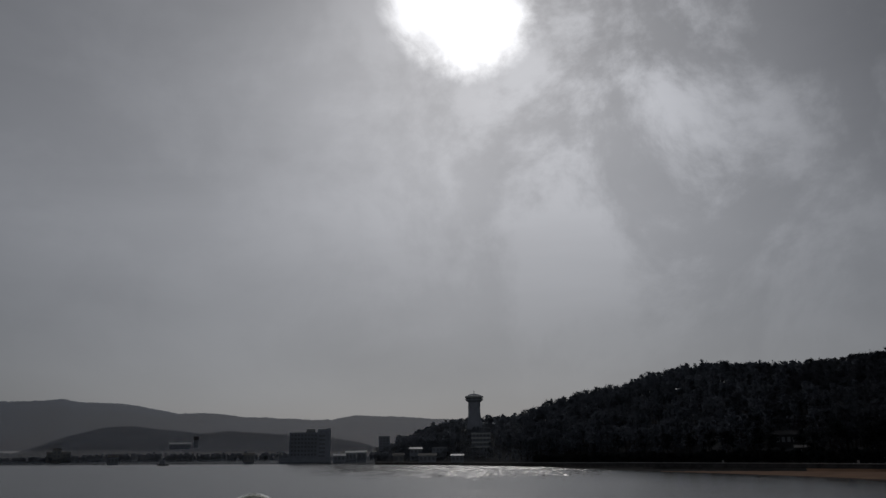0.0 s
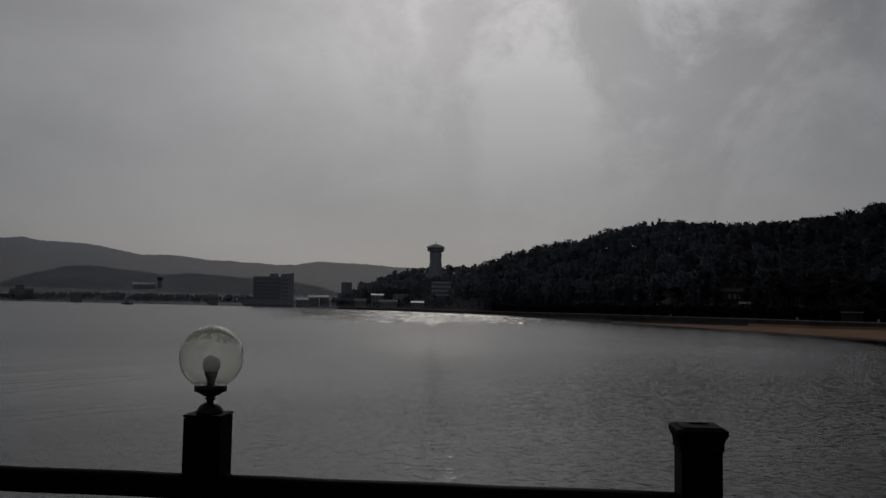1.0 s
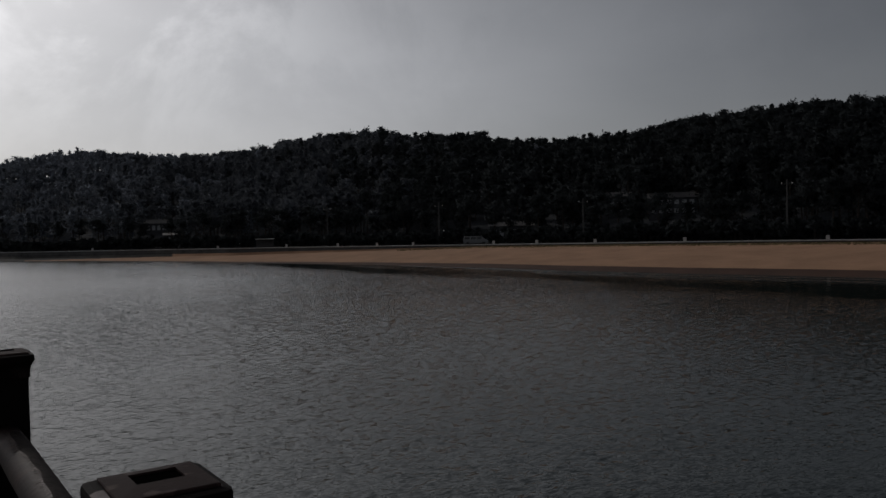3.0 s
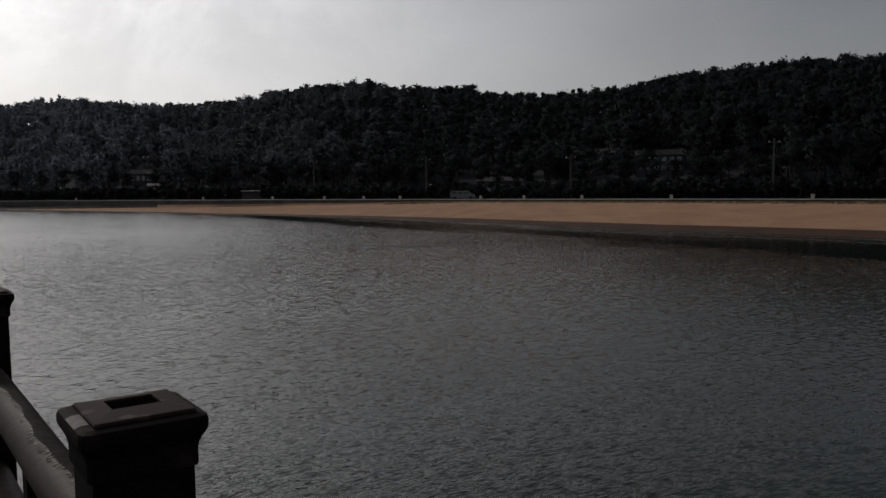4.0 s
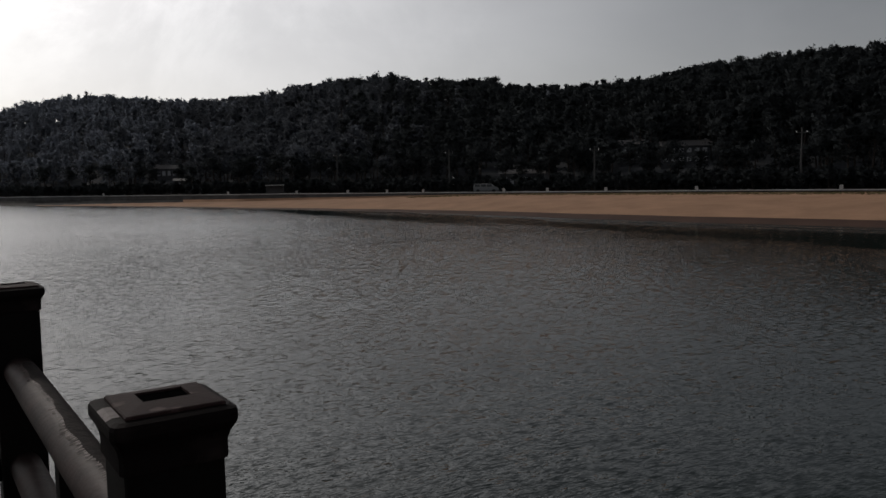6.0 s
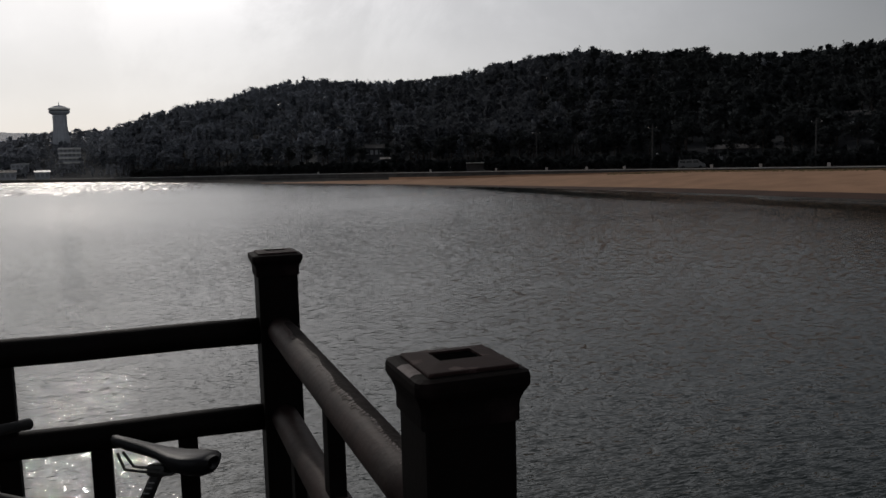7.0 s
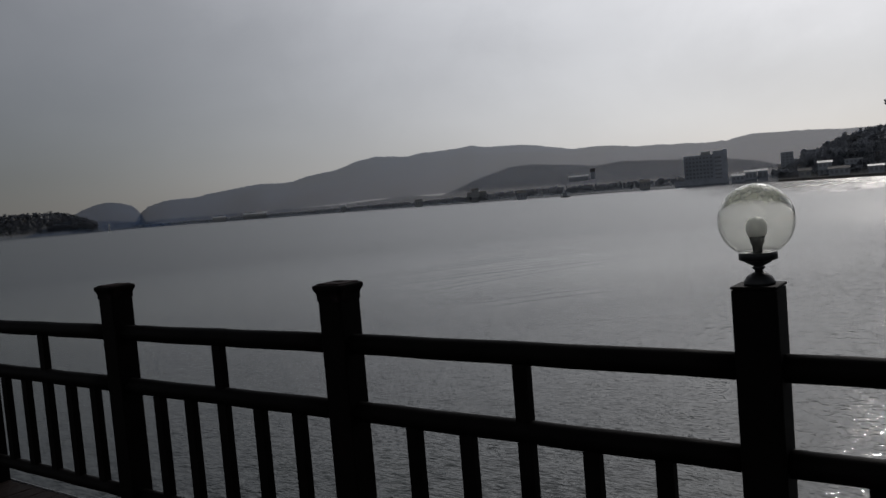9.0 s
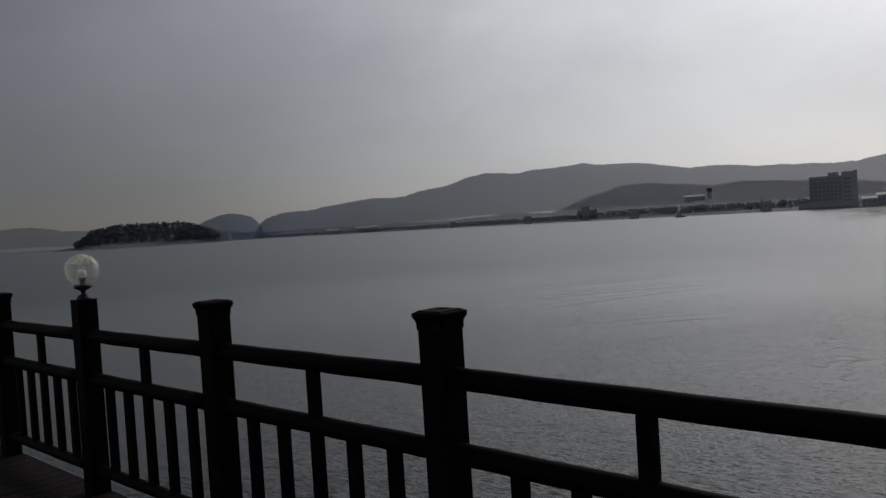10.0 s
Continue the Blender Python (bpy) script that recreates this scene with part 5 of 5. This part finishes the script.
bg = thing("barge", "small dark work barge afloat near the far shore", "barge", m=facing(-28.1, 560, WATER))
bm = bmesh.new()
v = [bm.verts.new(p) for p in ((-3.6, -1.5, 0.7), (3.6, -1.5, 0.7), (3.6, 1.5, 0.7), (-3.6, 1.5, 0.7), (-3.0, -1.3, -0.6), (3.0, -1.3, -0.6), (3.0, 1.3, -0.6), (-3.0, 1.3, -0.6))]
for f in ((0, 1, 2, 3), (7, 6, 5, 4), (4, 5, 1, 0), (5, 6, 2, 1), (6, 7, 3, 2), (7, 4, 0, 3)):
    bm.faces.new([v[i] for i in f])
part("hull", bm, ROOF, bg)
part("cabin", box(bmesh.new(), (-0.6, 0, 1.9), (3.0, 2.0, 2.4), bevel=0.08), FACADE, bg)
part("mast", tube(bmesh.new(), [(1.8, 0, 0.7), (1.8, 0, 5.2)], 0.09, 8), STEEL, bg)

# wooded island at the mouth of the bay
isle = [(-71, 1580, -0.15), (-69.4, 1560, 0.05), (-68.5, 1540, 0.75), (-67.2, 1530, 1.0), (-65, 1520, 1.02), (-62.6, 1510, 0.95), (-61.1, 1500, 0.5), (-60.1, 1490, -0.1)]
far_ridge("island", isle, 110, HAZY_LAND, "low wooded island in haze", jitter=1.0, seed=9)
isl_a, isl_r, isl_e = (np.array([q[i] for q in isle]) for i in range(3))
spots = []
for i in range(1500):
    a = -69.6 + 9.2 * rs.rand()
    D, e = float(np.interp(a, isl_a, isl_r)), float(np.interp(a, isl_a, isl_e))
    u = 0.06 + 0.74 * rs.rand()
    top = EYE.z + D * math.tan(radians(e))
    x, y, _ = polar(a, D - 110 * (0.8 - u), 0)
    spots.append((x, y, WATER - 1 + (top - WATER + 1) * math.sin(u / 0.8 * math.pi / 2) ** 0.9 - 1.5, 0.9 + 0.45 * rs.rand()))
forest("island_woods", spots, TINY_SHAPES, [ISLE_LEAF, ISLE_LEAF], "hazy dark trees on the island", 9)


# ---------------------------------------------------------------- beach road under the hill
def arc_strip(name, rows, mat, label, category, a0=-4.0, a1=150.0, step=0.5, kind="structure", off=None):
    """A continuous kerb or wave along the shore. rows: cross-section as (offset from base line, height)."""
    az = np.arange(a0, a1, step)
    base = shore_r(az) + beach_w(az) if off is None else shore_r(az) + off
    P, k = [], len(rows)
    for a, b in zip(az, base):
        zb = float(wall_z(a)) if off is None else WATER
        for o, h in rows:
            P.append(polar(a, b + o, zb + h))
    q = np.array([[i * k + j, (i + 1) * k + j, (i + 1) * k + (j + 1) % k, i * k + (j + 1) % k] for i in range(len(az) - 1) for j in range(k)])
    ob = new(name, soup(name, np.array(P), np.full(len(q), 4), q[:, ::-1].ravel(), [mat]))
    return tagged(ob, label, category, kind=kind)


arc_strip("seawall", [(-0.25, -1.9), (-0.22, -0.02), (0.22, -0.02), (0.22, -1.9)], DARK_CONCRETE, "low dark concrete seawall along the beach", "wall")
arc_strip("seawall_coping", [(-0.3, -0.02), (-0.3, 0.14), (0.3, 0.14), (0.3, -0.02)], PALE_FACADE, "pale coping on the seawall", "coping")
for i, (o, hgt, wd) in enumerate(((-1.6, 0.035, 0.5), (-4.2, 0.05, 0.55), (-7.5, 0.045, 0.6))):
    arc_strip("wavelet", [(-wd, -0.02), (-wd * 0.3, hgt * 0.8), (0, hgt), (wd * 0.3, -0.02)], SEA, "small wave running up the beach", "wave", 30 + 5 * i, 90, off=o)


def utility_pole(az, r, top):
    m = facing(az, r)
    h = top - m.translation.z
    p = thing("utility_pole", "slim grey concrete utility pole with a crossarm beside the shore road", "pole", "utility poles", m=m)
    part("shaft", tube(bmesh.new(), [(0, 0, -0.5), (0, 0, h)], [0.16, 0.10], 10), POLE, p)
    part("crossarm", box(bmesh.new(), (0, 0, h - 0.7), (1.6, 0.1, 0.1)), POLE, p)
    for x in (-0.7, 0.0, 0.7):
        part("insulator", lathe(bmesh.new(), [(0.05, 0), (0.07, 0.1), (0.03, 0.2)], 8, (x, 0, h - 0.65)), WHITEWASH, p)


for az, el in ((25.1, 1.95), (33.1, 2.06), (43.4, 2.1), (56.8, 2.89)):
    r = float(shore_r(az) + beach_w(az)) + 9
    utility_pole(az, r, EYE.z + r * math.tan(radians(el)))

for az in (9.5, 17.5, 22.2, 25.8, 28.6, 31.2, 37.0, 40.1, 44.2, 50.3, 59.2):
    r = float(shore_r(az) + beach_w(az))
    b = thing("bollard", "short white concrete block on the seawall", "bollard", "white blocks on the seawall", m=facing(az, r, float(wall_z(az)) + 0.14))
    part("block", box(bmesh.new(), (0, 0, 0.3), (0.46, 0.42, 0.56), bevel=0.04), CONCRETE, b)

for az, el in ((49.6, -0.25), (50.3, -0.41), (53.0, -0.33), (45.75, -0.52), (33.4, 0.0), (19.0, -0.55), (10.8, -0.5)):
    r = float(shore_r(az) + beach_w(az)) + 11
    m = facing(az, r)
    h = EYE.z + r * math.tan(radians(el)) - m.translation.z
    b = thing("park_lamp", "small white globe lamp post by the shore road", "lamp", "park lamps by the road", m=m)
    part("pole", tube(bmesh.new(), [(0, 0, -0.3), (0, 0, h - 0.15)], 0.05, 8), STEEL, b)
    bm = bmesh.new()
    bmesh.ops.create_icosphere(bm, subdivisions=2, radius=0.22, matrix=Matrix.Translation((0, 0, h)))
    part("globe", bm, WHITEWASH, b, "white globe", smooth=True)


def parked_van(az, r):
    c = thing("parked_van", "small white van parked on the shore road", "van", m=facing(az, r))
    bm = bmesh.new()
    pts = [(-2.2, 0.35), (-2.25, 1.0), (-2.1, 1.62), (1.0, 1.66), (1.75, 1.0), (2.3, 0.85), (2.35, 0.35)]
    L = [bm.verts.new((x, -0.8, z)) for x, z in pts]
    R = [bm.verts.new((x, 0.8, z)) for x, z in pts]
    n = len(pts)
    for i in range(n):
        bm.faces.new((L[i], L[(i + 1) % n], R[(i + 1) % n], R[i]))
    bm.faces.new(L[::-1])
    bm.faces.new(R)
    bmesh.ops.bevel(bm, geom=list(bm.edges), offset=0.06, segments=2, affect="EDGES")
    part("body", bm, VAN_GREY, c)
    for x in (-1.5, -0.4, 0.65):
        part("side_window", box(bmesh.new(), (x, -0.81, 1.30), (0.9, 0.02, 0.42), bevel=0.005), DARK_GLASS, c)
    for x in (-1.4, 1.45):
        for y in (-0.75, 0.75):
            w = part("wheel", tube(bmesh.new(), [(x, y - 0.1, 0.32), (x, y + 0.1, 0.32)], 0.32, 18), TYRE, c)


# the front row of pines by the road stand singly
def pine_tree(seed, kind):
    c, t = pine_shape(seed, 15, 44, 0.42, kind)
    p = thing("pine_tree", "dark windswept pine with a bare trunk behind the shore road", "tree", "front row of pines")
    tr = new("trunk", soup("trunk", t, np.full(10, 4), TRUNK_F.ravel(), [BARK]))
    cr = new("crown", soup("crown", c, np.full(len(c) // 3, 3), np.arange(len(c)), [LEAF], None, crown_normals(c)))
    tr.parent = cr.parent = p
    rs3 = np.random.RandomState(seed)
    for i in range(4):
        h = 3.6 + 0.8 * i
        a = rs3.rand() * 6.28
        base = Vector((float(t[5:10, 0].mean()) * h / 3.0, float(t[5:10, 1].mean()) * h / 3.0, h))
        part("limb", tube(bmesh.new(), [base, base + Vector((math.cos(a) * 0.7, math.sin(a) * 0.7, 0.35)), base + Vector((math.cos(a) * 1.4, math.sin(a) * 1.4, 0.9))], [0.06, 0.045, 0.02], 5), BARK, p)
    return p


spots = []
while len(spots) < 3200:
    a = -3 + 73 * rs.rand()
    w = float(shore_r(a) + beach_w(a))
    r = w + 6.5 + (float(flat_w(a)) - 3) * rs.rand()
    if any(a0_ < a < a1_ and r > rm - 12 for a0_, a1_, rm in CLEAR):
        continue
    x, y, _ = polar(a, r, 0)
    spots.append((x, y, float(land_z(a, r)) - 0.6, 0.16 + 0.26 * rs.rand() ** 1.5))
forest("roadside_shrubs", spots, [pine_shape(120 + i, 6, 13, 1.3, "umbrella") for i in range(5)], [LEAF, BARK], "dark evergreen shrubs behind the shore road", 19)
PINES = [pine_tree(40 + i, "umbrella") for i in range(5)]
rs4 = np.random.RandomState(21)
for i in range(46):
    az = 6 + 58 * (i + rs4.rand() * 0.8) / 46
    r = float(shore_r(az) + beach_w(az) + flat_w(az)) - 3 + 7 * rs4.rand()
    k = 0.7 + 0.45 * rs4.rand()
    m = Matrix.Translation(spot(az, r)) @ Matrix.Rotation(rs4.rand() * 6.28, 4, "Z")
    if i < 5:
        PINES[i].matrix_world = m
    else:
        copy_thing(PINES[i % 5], m).scale = (k, k, k)

parked_van(35.7, float(shore_r(35.7) + beach_w(35.7)) + 5)

sh = thing("shelter", "small roadside shelter with a pale flat roof", "shelter", m=facing(20.7, float(shore_r(20.7) + beach_w(20.7)) + 5))
part("roof", box(bmesh.new(), (0, 0, 2.0), (4.0, 2.2, 0.16), bevel=0.02), PALE_FACADE, sh)
for x in (-1.8, 1.8):
    for y in (-0.9, 0.9):
        part("post", box(bmesh.new(), (x, y, 0.96), (0.12, 0.12, 1.92)), ROOF, sh)
part("back_wall", box(bmesh.new(), (0, 0.95, 0.96), (3.4, 0.06, 1.9)), ROOF, sh)

block("hillside_house", "pale house on the slope with a dark roof", 13.5, 236, 5.8, 6, 5.6, 1, 4, DIM_GREY, ROOF, 1.2)
block("roadside_house", "small grey house by the road", 14.45, 214, 3.4, 4, 2.2, 1, 2, DIM_GREY, ROOF, 0.6)
ph = block("pavilion_house", "low roadside building with pale columns", 38.3, 162, 8.8, 6, 2.3, 1, 6, DIM_GREY, ROOF, 0.9)
for i in range(6):
    part("column", box(bmesh.new(), (-4.1 + 1.64 * i, -1.0, 1.4), (0.22, 0.22, 3.2)), DIM_GREY, ph)
block("villa", "grey-blue villa half hidden among the pines", 49.5, 166, 9.4, 7, 7.2, 2, 6, DIM_GREY, ROOF, 1.2)
block("villa", "small pale villa among the pines", 45.9, 176, 5.0, 6, 8.0, 1, 3, DIM_GREY, ROOF, 1.2)
block("hillside_house", "low house among trees at the foot of the hill", 6.2, 270, 7, 6, 3.2, 1, 4, DIM_GREY, ROOF, 1.0)

# dry grass tufts under the seawall
def grass_tufts(name, a0, a1, count):
    rg = np.random.RandomState(31)
    V = []
    for i in range(count):
        a = a0 + (a1 - a0) * rg.rand()
        w = float(shore_r(a) + beach_w(a))
        r = w - 0.5 - 5 * rg.rand() ** 1.5
        base = polar(a, r, float(land_z(a, r)) - 0.02)
        for k in range(9):
            t = rg.rand() * 6.28
            h = 0.05 + 0.09 * rg.rand()
            o = np.array([math.cos(t), math.sin(t), 0])
            side = np.array([-o[1], o[0], 0]) * 0.05
            V += [base + o * 0.05 - side, base + o * 0.05 + side, base + o * (0.1 + 0.2 * rg.rand()) + (0, 0, h)]
    ob = new(name, soup(name, np.array(V), np.full(len(V) // 3, 3), np.arange(len(V)), [DRY_GRASS]))
    tagged(ob, "sparse dry grass on the upper beach", "grass", kind="stuff")


grass_tufts("beach_grass", 30, 66, 2600)


# ripples left by a passing boat
def boat_wake(name, lines):
    P, F = [], []
    for (xa, ya), (xb, yb), h in lines:
        n, k = 40, len(P)
        d = Vector((xb - xa, yb - ya, 0))
        side = Vector((-d.y, d.x, 0)).normalized()
        for i in range(n + 1):
            u = i / n
            c = Vector((xa, ya, 0)) + d * u + side * 0.9 * math.sin(u * 3.14)
            fade = math.sin(u * math.pi) ** 0.6
            for o, z in ((-0.26, -0.012), (-0.12, h * 0.55 * fade), (0.0, h * fade), (0.10, h * 0.4 * fade), (0.22, -0.012)):
                p = c + side * o
                P.append((p.x, p.y, p.z + z))
        F += [[k + i * 5 + j, k + (i + 1) * 5 + j, k + (i + 1) * 5 + j + 1, k + i * 5 + j + 1] for i in range(n) for j in range(4)]
    me = soup(name, np.array(P), np.full(len(F), 4), np.array(F).ravel(), [SEA])
    me.shade_smooth()
    ob = new(name, me)
    ob.location = (0, 0, WATER)
    tagged(ob, "long low ripples left by a boat", "ripples", kind="stuff")


WAKE = []
for (xa, ya), (xb, yb), k in (((-29, 27), (-20, 56), 2), ((-38, 36), (-27, 61), 3), ((-20.5, 28), (-14.5, 37), 2), ((-34, 33), (-21.5, 54), 3)):
    for i in range(k):
        WAKE.append(((xa - 1.5 * i, ya + 0.5 * i), (xb - 1.5 * i, yb + 0.9 * i), 0.028 - 0.004 * i))
boat_wake("boat_ripples", WAKE)
